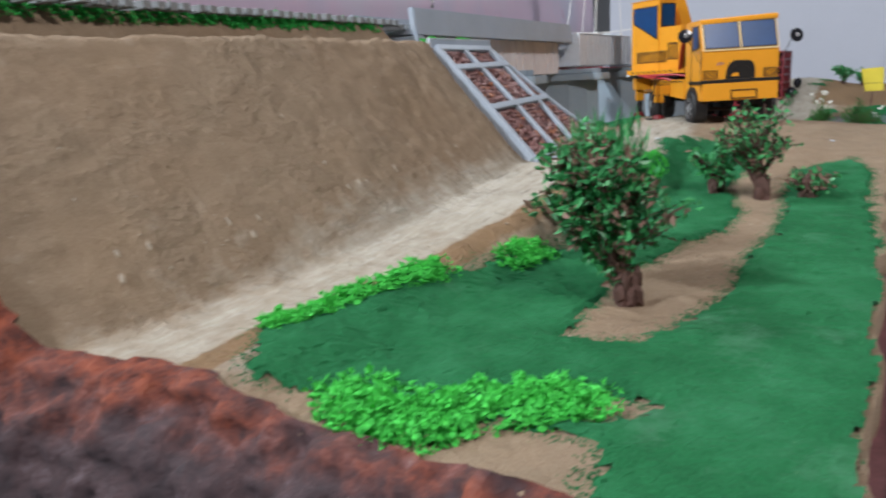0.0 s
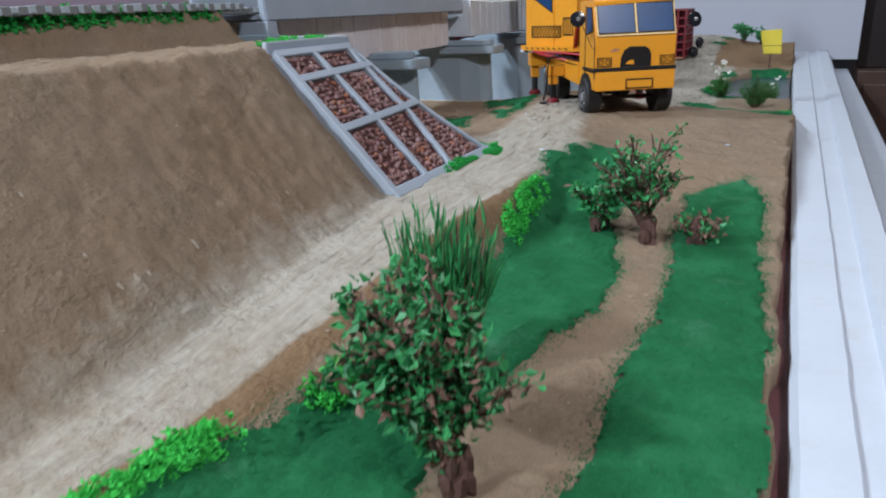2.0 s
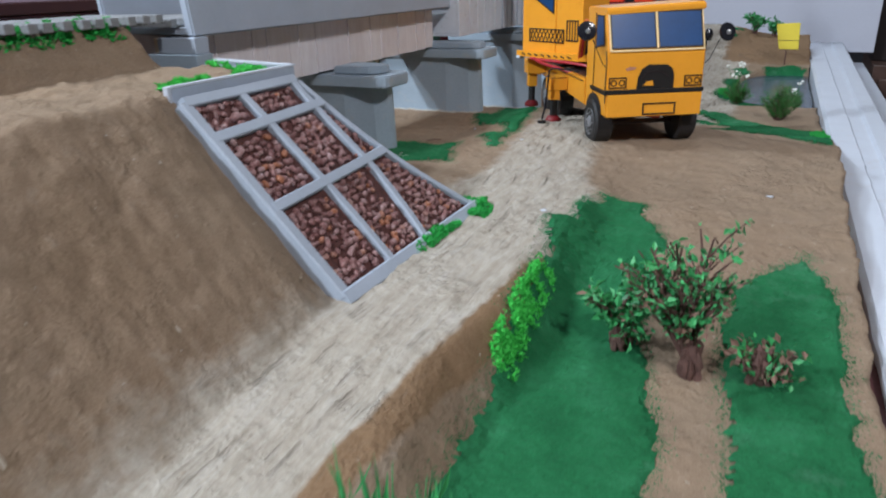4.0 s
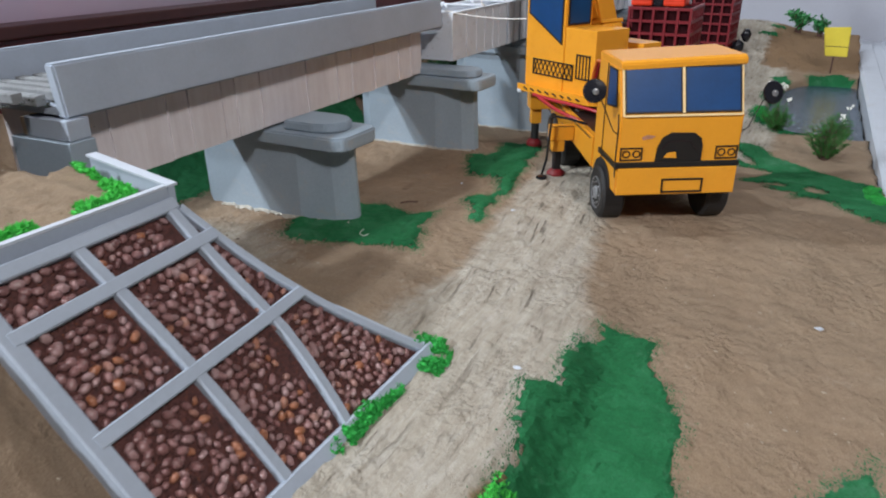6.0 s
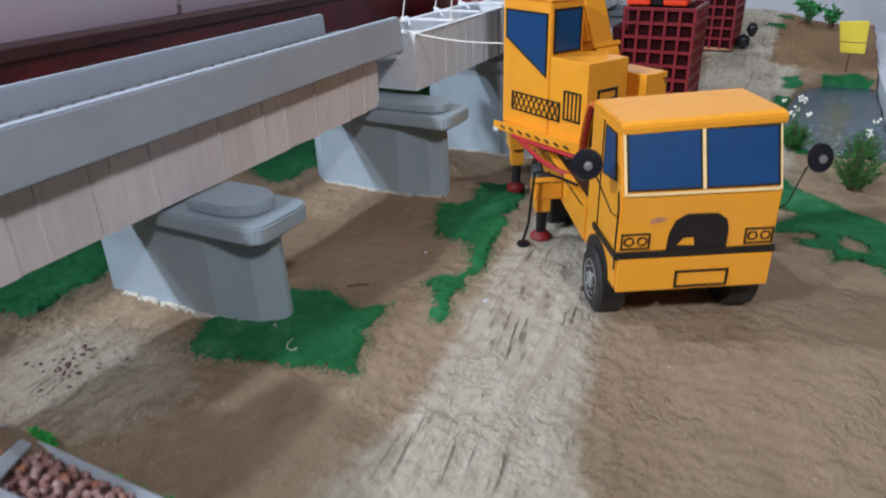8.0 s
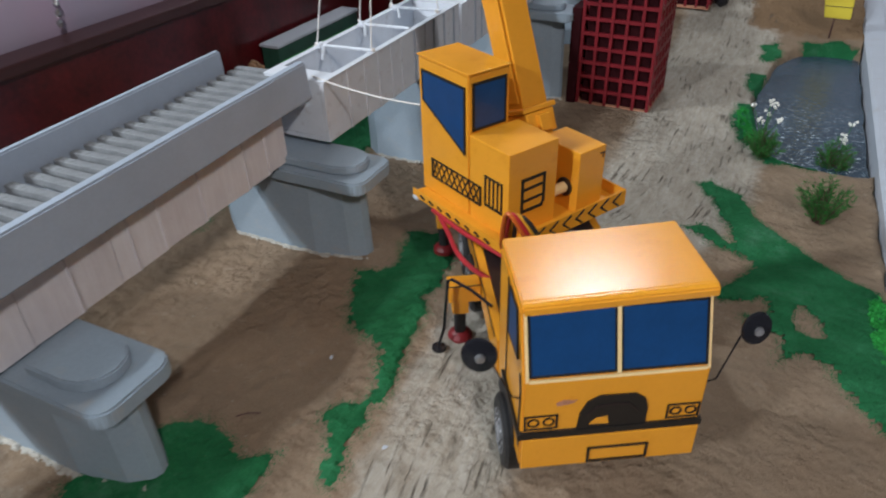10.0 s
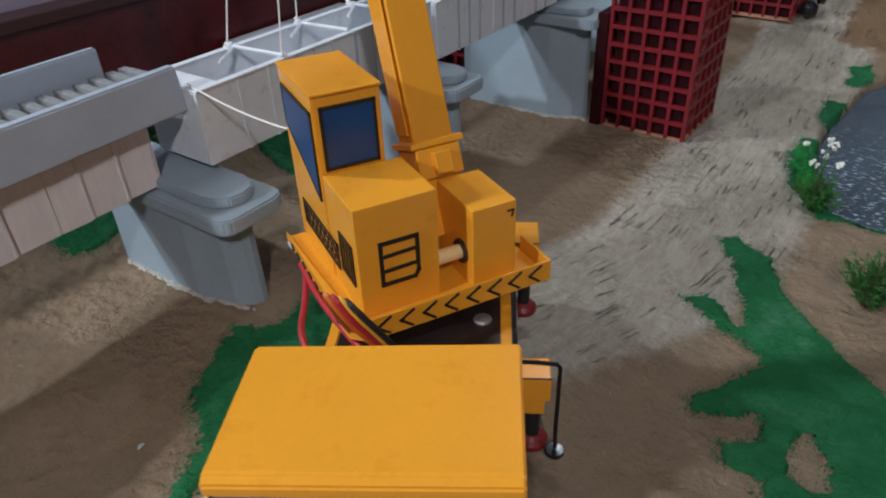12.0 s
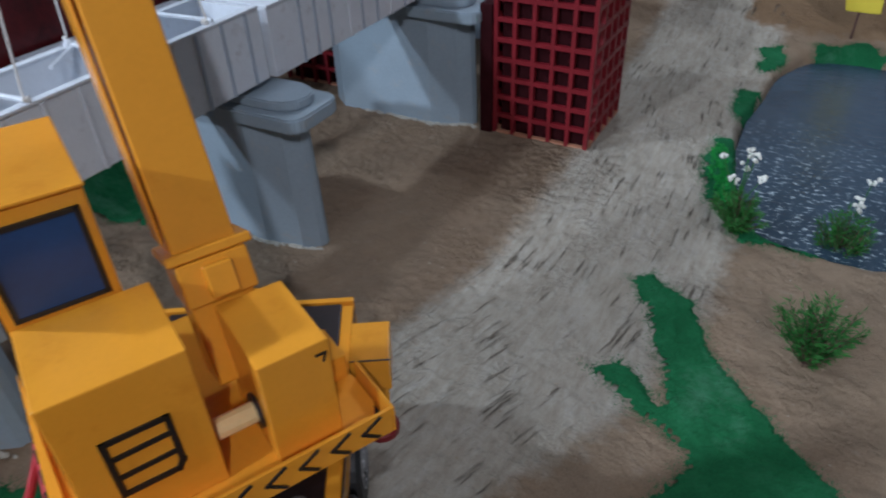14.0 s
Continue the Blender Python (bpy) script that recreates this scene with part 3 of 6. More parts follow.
# ---- frame and backing of the model ----
def surround():
    solid("base_board", box(-0.47, 0.27, 0.515, 3.05, -0.06, -0.046), WOOD, "dark wooden board under the model", "board", kind="structure")
    solid("table", box(-0.5, 0.42, 0.42, 3.07, -0.85, -0.0605, 0.004), LEDGE, "white cloth-covered table that carries the model", "table")
    # maroon strip between sand and ledge, then the white ledge with its shallow fold
    strip = bmesh.new()
    n, rows = 120, []
    for i in range(n + 1):
        y = lerp(0.5, 1.55, i / n)
        x = rim(y) - 0.002
        w = (0.0105 + 0.002 * noise.noise((y * 14, 0, 4))) * (1 - 0.8 * smooth(1.2, 1.5, y)) + 0.001
        rows.append([strip.verts.new((x + a, y, z)) for a, z in ((-0.004, -0.011), (w, -0.0095 + 0.002 * noise.noise((y * 40, 0, 0))), (w + 0.001, -0.055), (-0.004, -0.055))])
    for a, b in zip(rows, rows[1:]):
        for k in range(4):
            strip.faces.new((a[k], a[(k + 1) % 4], b[(k + 1) % 4], b[k]))
    strip.faces.new(rows[0])
    strip.faces.new(rows[-1][::-1])
    solid("edge_trim", strip, EDGE_CLOTH, "dull maroon strip along the edge of the sand", "trim", kind="structure")
    ledge = bmesh.new()
    rows = []
    for i in range(n + 1):
        y = lerp(0.3, 3.04, i / n)
        x = 0.304 - 0.0175 * (y - 0.55) + 0.0012 * noise.noise((y * 30, 2, 0))
        wob = 0.0008 * noise.noise((y * 25, 0, 1))
        prof = ((0, -0.055), (0.0, -0.004), (0.003, 0.0), (0.022, -0.0005), (0.0235, -0.0035), (0.036, -0.0045), (0.0385, 0.0), (0.053, -0.001), (0.056, -0.006), (0.056, -0.055))
        rows.append([ledge.verts.new((x + a + 0.0175 * (y - 0.55) * (a / 0.056), y, z + wob)) for a, z in prof])
    for a, b in zip(rows, rows[1:]):
        for k in range(len(a)):
            ledge.faces.new((a[k], a[(k + 1) % len(a)], b[(k + 1) % len(a)], b[k]))
    ledge.faces.new(rows[0])
    ledge.faces.new(rows[-1][::-1])
    solid("white_ledge", ledge, LEDGE, "white painted wooden ledge along the edge of the model", "ledge", kind="structure")
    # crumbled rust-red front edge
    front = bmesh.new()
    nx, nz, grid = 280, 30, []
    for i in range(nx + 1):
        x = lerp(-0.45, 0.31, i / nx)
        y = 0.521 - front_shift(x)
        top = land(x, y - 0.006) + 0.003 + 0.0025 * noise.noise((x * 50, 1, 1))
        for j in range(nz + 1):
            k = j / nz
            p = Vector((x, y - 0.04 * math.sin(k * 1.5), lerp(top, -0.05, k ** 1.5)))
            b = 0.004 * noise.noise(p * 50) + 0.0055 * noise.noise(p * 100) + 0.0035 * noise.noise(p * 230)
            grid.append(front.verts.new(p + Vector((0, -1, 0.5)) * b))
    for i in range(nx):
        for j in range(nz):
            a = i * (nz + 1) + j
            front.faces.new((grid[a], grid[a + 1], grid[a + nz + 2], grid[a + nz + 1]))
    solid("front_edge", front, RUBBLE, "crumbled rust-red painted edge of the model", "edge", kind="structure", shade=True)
    # maroon board behind the bridge with its trim, and the sheet above it
    board = thing("back_board", pose(-0.452, 1.6, 0), "dark maroon painted board behind the bridge", "board", kind="structure")
    part("panel", box(-0.02, 0.0, -1.5, 1.46, -0.06, 0.178, 0.001), MAROON, board)
    part("top_rail", box(-0.03, 0.006, -1.5, 1.46, 0.1785, 0.19, 0.002), MAROON_TRIM, board, "brown top rail")
    sheet = bmesh.new()
    rows = []
    for i in range(80):
        y = lerp(0.0, 2.4, i / 79)
        rows.append([sheet.verts.new((-0.49 - 0.006 * math.sin(y * 9) - (0.004 if z > 0.2 else 0), y, z)) for z in (0.1, 0.2, 0.33)] + [sheet.verts.new((-0.5 - 0.006 * math.sin(y * 9), y, z)) for z in (0.33, 0.1)])
    for a, b in zip(rows, rows[1:]):
        for k in range(5):
            sheet.faces.new((a[k], a[(k + 1) % 5], b[(k + 1) % 5], b[k]))
    sheet.faces.new(rows[0])
    sheet.faces.new(rows[-1][::-1])
    solid("backing_sheet", sheet, POSTER, "faded lavender sheet with pink stains above the maroon board", "sheet", shade=True)
    chain = bmesh.new()
    for k in range(9):
        ico(chain, (-0.481 + 0.001 * (k % 2), 1.54 + 0.0015 * (k % 3), 0.2 + 0.009 * k), 0.0042, (0.6, 0.8, 1))
    solid("bead_string", chain, STEEL, "string of dull silver beads on the lavender sheet", "bead string")
    wall = box(-0.7, 0.444, 3.1, 3.13, -0.035, 0.75, 0.002)
    solid("white_screen", wall, WALL, "plain bluish-white screen standing behind the model", "screen", kind="structure")
    cab = thing("side_cabinet", pose(0.95, 3.3, -0.85), "dark brown wooden cabinet standing in the room", "cabinet")
    part("body", box(-0.5, 0.5, -0.2, 0.2, 0.0, 0.78, 0.004), WOOD, cab)
    part("upper_shelf", box(-0.5, 0.5, -0.1, 0.2, 0.7805, 1.3, 0.004), DARK_DECK, cab)
    part("door", box(-0.48, 0.0, -0.215, -0.2005, 0.05, 0.74, 0.003), WOOD, cab)
    part("door", box(0.01, 0.48, -0.215, -0.2005, 0.05, 0.74, 0.003), WOOD, cab)


surround()


# ---- turf and foliage ----
def inside(poly, x, y):
    """Distance in from an outline; negative outside."""
    hit, best = False, 9.0
    for (ax, ay), (bx, by) in zip(poly, poly[1:] + poly[:1]):
        if (ay > y) != (by > y) and x < (bx - ax) * (y - ay) / (by - ay) + ax:
            hit = not hit
        dx, dy = bx - ax, by - ay
        k = max(0, min(1, ((x - ax) * dx + (y - ay) * dy) / (dx * dx + dy * dy + 1e-12)))
        best = min(best, math.hypot(x - ax - k * dx, y - ay - k * dy))
    return best if hit else -best


def turf(outline, holes=(), step=0.0026, label="dark green sawdust turf glued on the sand", ragged=0.007):
    xs, ys = [p[0] for p in outline], [p[1] for p in outline]
    x0, y0 = min(xs) - 0.008, min(ys) - 0.008
    nx, ny = int((max(xs) + 0.008 - x0) / step) + 1, int((max(ys) + 0.008 - y0) / step) + 1
    keep, thin, verts, faces, index = {}, {}, [], [], {}
    for i in range(nx + 1):
        for j in range(ny + 1):
            x, y = x0 + i * step, y0 + j * step
            if x > rim(y) - 0.001:
                continue
            d = inside(outline, x, y) + ragged * (0.9 * noise.noise((x * 42, y * 42, 1)) + 0.5 * noise.noise((x * 120, y * 120, 4)) + 0.35 * noise.noise((x * 300, y * 300, 2)))
            for h in holes:
                d = min(d, -inside(h, x, y) + 0.5 * ragged * noise.noise((x * 85, y * 85, 6)))
            if d > 0:
                keep[i, j] = d
            elif d > -0.0075:
                thin[i, j] = d

    def corner(i, j):
        if (i, j) not in index:
            x, y = x0 + i * step, y0 + j * step
            up = -0.0008 + 0.0026 * smooth(0, 0.006, keep.get((i, j), 0)) + 0.0007 * noise.noise((x * 300, y * 300, 3)) + 0.0005 * random.random()
            index[i, j] = len(verts)
            verts.append((x + random.uniform(-0.3, 0.3) * step, y + random.uniform(-0.3, 0.3) * step, land(x, y) + up))
        return index[i, j]

    for i, j in sorted(keep):
        if keep[i, j] < 0.0028 and random.random() < 0.4:
            continue
        if all(q in keep for q in ((i + 1, j), (i, j + 1), (i + 1, j + 1))):
            faces.append((corner(i, j), corner(i + 1, j), corner(i + 1, j + 1), corner(i, j + 1)))
    # loose crumbs of sawdust along the edges and over the top
    for (i, j), d in sorted(keep.items()):
        for _ in range(2):
            if random.random() < 0.4:
                x, y = x0 + (i + random.uniform(-1, 1) * (1.2 if d < 0.004 else 0.6)) * step, y0 + (j + random.uniform(-1, 1) * (1.2 if d < 0.004 else 0.6)) * step
                if x > rim(y) - 0.001:
                    continue
                r, z, k = random.uniform(0.0003, 0.0008), land(x, y) + (0.0014 if d > 0.004 else 0.0003), len(verts)
                a = random.random() * 6.28
                verts += [(x + r * math.cos(a), y + r * math.sin(a), z), (x + r * math.cos(a + 2.2), y + r * math.sin(a + 2.2), z), (x + r * math.cos(a + 4.1), y + r * math.sin(a + 4.1), z + r), (x, y, z + r * 1.4)]
                faces += [(k, k + 1, k + 3), (k + 1, k + 2, k + 3), (k + 2, k, k + 3)]
    # a thin sprinkling that runs out on the sand
    for (i, j), d in sorted(list(thin.items()) + [q for q in keep.items() if q[1] < 0.003]):
        for _ in range(9):
            if random.random() < 0.75 * math.exp(min(d, 0) / 0.0022):
                x, y = x0 + (i + random.uniform(-0.6, 0.6)) * step, y0 + (j + random.uniform(-0.6, 0.6)) * step
                if x > rim(y) - 0.001:
                    continue
                r, z, k, a = random.uniform(0.0003, 0.0007), land(x, y) - 0.0001, len(verts), random.random() * 6.28
                verts += [(x + r * math.cos(a), y + r * math.sin(a), z), (x + r * math.cos(a + 2.2), y + r * math.sin(a + 2.2), z), (x + r * math.cos(a + 4.1), y + r * math.sin(a + 4.1), z), (x, y, z + r * 1.1)]
                faces += [(k, k + 1, k + 3), (k + 1, k + 2, k + 3), (k + 2, k, k + 3)]
    me = bpy.data.meshes.new("turf_patch")
    me.from_pydata(verts, [], faces)
    me.materials.append(TURF)
    return tagged(new("turf_patch", me), label, "turf", kind="stuff")


def turfs():
    meadow = [(0.105, 0.53), (0.075, 0.56), (0.098, 0.64), (0.118, 0.72), (0.125, 0.8), (0.118, 0.9), (0.105, 0.98), (0.1, 1.05), (0.084, 1.1), (0.1, 1.112), (0.096, 1.165), (0.103, 1.172), (0.103, 1.194), (0.14, 1.197), (0.141, 1.175), (0.15, 1.16), (0.168, 1.13), (0.174, 1.08),
              (0.17, 1.02), (0.196, 0.93), (0.203, 0.855), (0.188, 0.814), (0.18, 0.733), (0.181, 0.666), (0.182, 0.631), (0.212, 0.637), (0.219, 0.662), (0.228, 0.7), (0.226, 0.764), (0.228, 0.861), (0.222, 0.954), (0.213, 1.02),
              (0.215, 1.085), (0.257, 1.15), (0.275, 1.08), (0.281, 0.95), (0.31, 0.6), (0.3, 0.505), (0.238, 0.515), (0.226, 0.553), (0.14, 0.545)]
    turf(meadow, holes=([(0.205, 0.573), (0.218, 0.587), (0.236, 0.583), (0.226, 0.566)],), label="wide dark green sawdust turf beside the sandy path", ragged=0.0055)
    turf([(-0.171, 1.207), (-0.183, 1.234), (-0.165, 1.3), (-0.136, 1.322), (-0.1, 1.3), (-0.077, 1.308), (-0.074, 1.274), (-0.048, 1.226), (-0.08, 1.228), (-0.141, 1.204)], label="dark green sawdust turf round the foot of a pier")
    turf([(-0.141, 1.588), (-0.124, 1.542), (-0.119, 1.524), (-0.145, 1.503), (-0.14, 1.486), (-0.127, 1.471), (-0.119, 1.445), (-0.111, 1.437), (-0.087, 1.425), (-0.075, 1.417), (-0.058, 1.394), (-0.055, 1.372), (-0.069, 1.36), (-0.069, 1.348), (-0.044, 1.299), (-0.031, 1.296), (-0.043, 1.355), (-0.041, 1.379), (-0.043, 1.407), (-0.052, 1.428), (-0.054, 1.45), (-0.056, 1.474), (-0.069, 1.487), (-0.061, 1.505), (-0.071, 1.553), (-0.108, 1.605)], label="long dark green sawdust turf beside the crane truck")
    turf([(-0.42, 1.17), (-0.41, 1.35), (-0.38, 1.36), (-0.31, 1.27), (-0.298, 1.19), (-0.343, 1.165)], label="dark green sawdust turf behind the bridge")
    turf([(-0.42, 1.46), (-0.4, 1.64), (-0.34, 1.6), (-0.32, 1.5)], label="dark green sawdust turf behind the bridge")
    turf([(-0.42, 1.72), (-0.4, 1.95), (-0.33, 1.88), (-0.3, 1.75)], label="dark green sawdust turf behind the bridge")
    turf([(0.089, 1.875), (0.106, 1.887), (0.143, 1.864), (0.162, 1.821), (0.201, 1.775), (0.227, 1.748), (0.251, 1.726), (0.272, 1.714), (0.295, 1.66), (0.295, 1.5), (0.26, 1.5), (0.227, 1.563), (0.216, 1.571), (0.203, 1.551), (0.196, 1.54), (0.197, 1.589), (0.186, 1.587), (0.172, 1.587), (0.168, 1.605), (0.184, 1.627), (0.18, 1.65), (0.164, 1.632), (0.146, 1.626), (0.137, 1.64), (0.149, 1.665), (0.163, 1.696), (0.167, 1.717), (0.152, 1.73), (0.127, 1.738), (0.106, 1.753), (0.093, 1.761), (0.109, 1.78), (0.128, 1.774), (0.143, 1.753), (0.137, 1.785), (0.122, 1.819), (0.109, 1.845)],
         holes=([(0.205, 1.628), (0.211, 1.651), (0.218, 1.641), (0.23, 1.611), (0.222, 1.602), (0.211, 1.61)],), label="forked dark green sawdust turf near the pond", ragged=0.005)
    turf([(0.046, 2.672), (0.092, 2.676), (0.097, 2.706), (0.055, 2.702)], label="small green turf on the far hill", step=0.004)
    turf([(0.06, 2.75), (0.1, 2.755), (0.105, 2.78), (0.07, 2.776)], label="small green turf on the far hill", step=0.004)
    # separate clumps round the pond, with bare soil between them
    edge = "green turf clump on the bank of the pond"
    turf([(0.108, 2.415), (0.132, 2.44), (0.15, 2.41), (0.146, 2.365), (0.12, 2.35)], label=edge, ragged=0.01)
    turf([(0.104, 2.285), (0.133, 2.28), (0.142, 2.226), (0.13, 2.19), (0.112, 2.2)], label=edge, ragged=0.01)
    turf([(0.103, 2.15), (0.128, 2.15), (0.14, 2.095), (0.152, 2.06), (0.175, 1.992), (0.15, 1.972), (0.12, 2.01), (0.106, 2.085)], label=edge, ragged=0.01)
    turf([(0.15, 1.975), (0.19, 1.994), (0.225, 1.99), (0.275, 2.01), (0.277, 1.985), (0.215, 1.962), (0.16, 1.962)], label=edge, ragged=0.008)
    turf([(0.175, 2.455), (0.235, 2.475), (0.265, 2.455), (0.262, 2.43), (0.225, 2.43), (0.182, 2.425)], label=edge, ragged=0.012)


turfs()


def foam(line, width, count, label="bright green foam foliage on the sand", mat=LIME, size=0.0013, high=0.006, up=0.0, level=None):
    """A lumpy hedge of foam crumbs along a line of (x, y)."""
    bm = bmesh.new()
    for _ in range(int(count * 2.2)):
        k = random.random() * (len(line) - 1)
        a, b = Vector(line[int(k)]), Vector(line[min(int(k) + 1, len(line) - 1)])
        ang, rad = random.random() * 6.283, width * 0.5 * random.random() ** 0.6
        p = a.lerp(b, k - int(k)) + Vector((rad * math.cos(ang), rad * math.sin(ang)))
        if noise.noise((p.x * 95, p.y * 95, 8)) < -0.28:
            continue
        base = level if level is not None else land(p.x, p.y) + up
        lump = 0.55 + 0.45 * noise.noise((p.x * 130, p.y * 130, 4))
        z = base + random.random() ** 1.3 * high * max(0.25, lump)
        if random.random() < 0.45:
            ico(bm, (p.x, p.y, z), size * random.uniform(0.5, 1.2), (1, 1, 0.8), jitter=0.5)
        for _ in range(3):
            leaf(bm, (p.x, p.y, z), (random.gauss(0, 1), random.gauss(0, 1), random.gauss(0.7, 0.6)), size * random.uniform(1.2, 2.8), size * 0.9)
    return solid("foam_foliage", bm, mat, label, "foliage", "foam foliage clumps")


foam([(0.14, 0.545), (0.17, 0.535), (0.19, 0.56), (0.212, 0.575)], 0.036, 1500, "wide bright green foam foliage beside a bare sand spot", high=0.009)
foam([(0.083, 0.563), (0.09, 0.6), (0.1, 0.64), (0.106, 0.66)], 0.017, 900, "long bright green foam foliage along the dusty track", high=0.009)
foam([(0.118, 0.705), (0.124, 0.74)], 0.017, 420, "bright green foam foliage near the large bush", high=0.008)
foam([(0.118, 0.93), (0.113, 0.98), (0.108, 1.03)], 0.014, 700, "bright green foam foliage along the drop of the track", high=0.009)
foam([(0.018, 1.11), (0.034, 1.105), (0.037, 1.09)], 0.015, 560, "bright green foam foliage at the corner of the stone panel", mat=LIME_DEEP)
foam([(0.03, 1.065), (0.029, 1.04), (0.03, 1.012)], 0.01, 480, "bright green foam foliage below the stone panel", mat=LIME_DEEP)
foam([(-0.1, 1.099), (-0.07, 1.1), (-0.035, 1.1)], 0.009, 380, "thin green foam foliage along the low rim of the stone panel", mat=LIME_DEEP, high=0.013)
foam([(-0.168, 1.099), (-0.148, 1.099)], 0.008, 240, "small green foam foliage against the low rim of the stone panel", mat=LIME_DEEP, high=0.013)
foam([(-0.0815, 0.927), (-0.081, 0.94), (-0.0835, 0.953), (-0.084, 0.962)], 0.0085, 420, "bright green foam foliage behind the kerb", high=0.005)
foam([(-0.081, 0.985), (-0.0815, 1.003), (-0.086, 1.013), (-0.105, 1.019)], 0.0105, 520, "bright green foam foliage in the corner of the kerb", high=0.006)
foam([(-0.12, 1.024), (-0.145, 1.031)], 0.008, 240, "bright green foam foliage on the berm beside the abutment", high=0.005)
foam([(-0.196, 0.55), (-0.194, 0.75), (-0.194, 0.86), (-0.196, 1.0)], 0.016, 2400, "long bright green foam foliage along the track bed", high=0.009, mat=LIME_DEEP)
foam([(0.275, 1.59), (0.272, 1.63), (0.273, 1.69)], 0.018, 900, "bright green foam foliage at the edge of the model", mat=LIME_DEEP)
foam([(0.115, 2.12), (0.124, 2.06), (0.14, 2.01)], 0.018, 420, "green foam foliage on the bank of the pond", mat=LIME_DEEP)
foam([(-0.4, 1.62), (-0.395, 1.85), (-0.39, 2.0)], 0.03, 700, "dark green foam foliage against the maroon board", mat=LEAF_FAR, size=0.004, high=0.015)


def bush(x, y, height, spread, stems, leaves, label, dry=0.25, leaf_size=0.0065, bare=0.2, thick=0.0016, lean=0.0, reach=1.0):
    """A dyed dry sprig: a knot of stems that branch, with small leaves along the twigs."""
    root = thing("bush", Matrix.Translation(on_land(x, y, -0.001)), label, "bush")
    base, green, brown = bmesh.new(), bmesh.new(), bmesh.new()
    for _ in range(54):
        a, r = random.random() * 6.28, random.random() * 0.006
        ico(base, (r * math.cos(a), r * math.sin(a), random.random() * 0.016), 0.0024, (1, 1, 2.4), jitter=0.4)
    tips = []
    for s in range(stems):
        wood = bmesh.new()
        a = 6.283 * s / stems + random.uniform(-0.5, 0.5)
        out = spread * random.uniform(0.15, 1.0)
        top = height * random.uniform(0.5, 1.0) * (1 - 0.15 * out / spread)
        pts = []
        for k in range(6):
            q = k / 5
            pts.append((lean * q ** 0.8 + out * q ** 1.1 * math.cos(a) + random.gauss(0, 0.0016) * k / 3, out * q ** 1.1 * math.sin(a) + random.gauss(0, 0.0016) * k / 3, 0.006 + (top - 0.006) * q ** 0.85))
        tube(pts, thick, 5, wood, thick * 0.35)
        tips.append(pts)
        for _ in range(4):
            k = random.randint(2, 4)
            p = Vector(pts[k])
            d = Vector((math.cos(a + random.uniform(-1.4, 1.4)), math.sin(a + random.uniform(-1.4, 1.4)), random.uniform(0.3, 1.4))).normalized()
            length = reach * height * random.uniform(0.15, 0.32)
            twig = [p, p + d * length * 0.5 + Vector((0, 0, 0.002)), p + d * length]
            tube(twig, thick * 0.5, 4, wood, thick * 0.25)
            tips.append([tuple(q) for q in twig])
        part("stem", wood, BARK, root)
    for _ in range(leaves):
        pts = random.choice(tips)
        k = random.uniform(bare, 1.0) * (len(pts) - 1)
        p = Vector(pts[int(k)]).lerp(Vector(pts[min(int(k) + 1, len(pts) - 1)]), k - int(k))
        p += Vector((random.gauss(0, 0.0022), random.gauss(0, 0.0022), random.gauss(0, 0.0022)))
        d = Vector((p.x * 8 + random.gauss(0, 0.6), p.y * 8 + random.gauss(0, 0.6), random.gauss(0.3, 0.6)))
        size = leaf_size * random.uniform(0.5, 1.15)
        leaf(brown if random.random() < dry else green, p, d, size, size * random.uniform(0.4, 0.65))
    part("root_stock", base, BARK, root, "knotted brown root stock")
    part("foliage", green, LEAF, root, "small dyed green leaves", kind="stuff")
    if dry:
        part("dry_foliage", brown, DRY, root, "small dry brown leaves", kind="stuff")
    return root


bush(0.193, 0.682, 0.09, 0.026, 26, 3500, "large dyed green sprig bush on a sandy spot", dry=0.24, leaf_size=0.006, bare=0.1, lean=-0.017, reach=0.75)
bush(0.202, 0.983, 0.092, 0.036, 17, 950, "thin twiggy green sprig bush on the sandy path", dry=0.13, bare=0.2, leaf_size=0.006, lean=-0.012)
bush(0.236, 0.985, 0.022, 0.02, 6, 240, "low brownish sprig beside the path", dry=0.5)
bush(0.165, 0.995, 0.045, 0.03, 9, 620, "low green sprig at the foot of a bush", dry=0.06)


def needle_shrub(x, y, height, spread, count, label, mat=NEEDLE):
    root = thing("shrub", Matrix.Translation(on_land(x, y, -0.002)), label, "shrub")
    wood, green = bmesh.new(), bmesh.new()
    for s in range(count):
        a, out = random.random() * 6.283, spread * random.random() ** 0.7
        top = height * random.uniform(0.55, 1.0) * (1 - 0.35 * out / spread)
        pts = [(0.15 * out * math.cos(a), 0.15 * out * math.sin(a), 0.0), (0.55 * out * math.cos(a), 0.55 * out * math.sin(a), top * 0.55), (out * math.cos(a), out * math.sin(a), top)]
        tube(pts, 0.0005, 3, wood, 0.0002)
        for _ in range(26):
            k = random.uniform(0.15, 1.0) * 2
            p = Vector(pts[int(min(k, 1.99))]).lerp(Vector(pts[int(min(k, 1.99)) + 1]), min(k, 1.99) % 1)
            d = Vector((random.gauss(math.cos(a), 0.8), random.gauss(math.sin(a), 0.8), random.gauss(0.8, 0.5)))
            leaf(green, p, d, random.uniform(0.004, 0.009), 0.0011)
    part("twig_wood", wood, BARK, root, kind="stuff")
    part("foliage", green, mat, root, "fine green needles", kind="stuff")
    return root


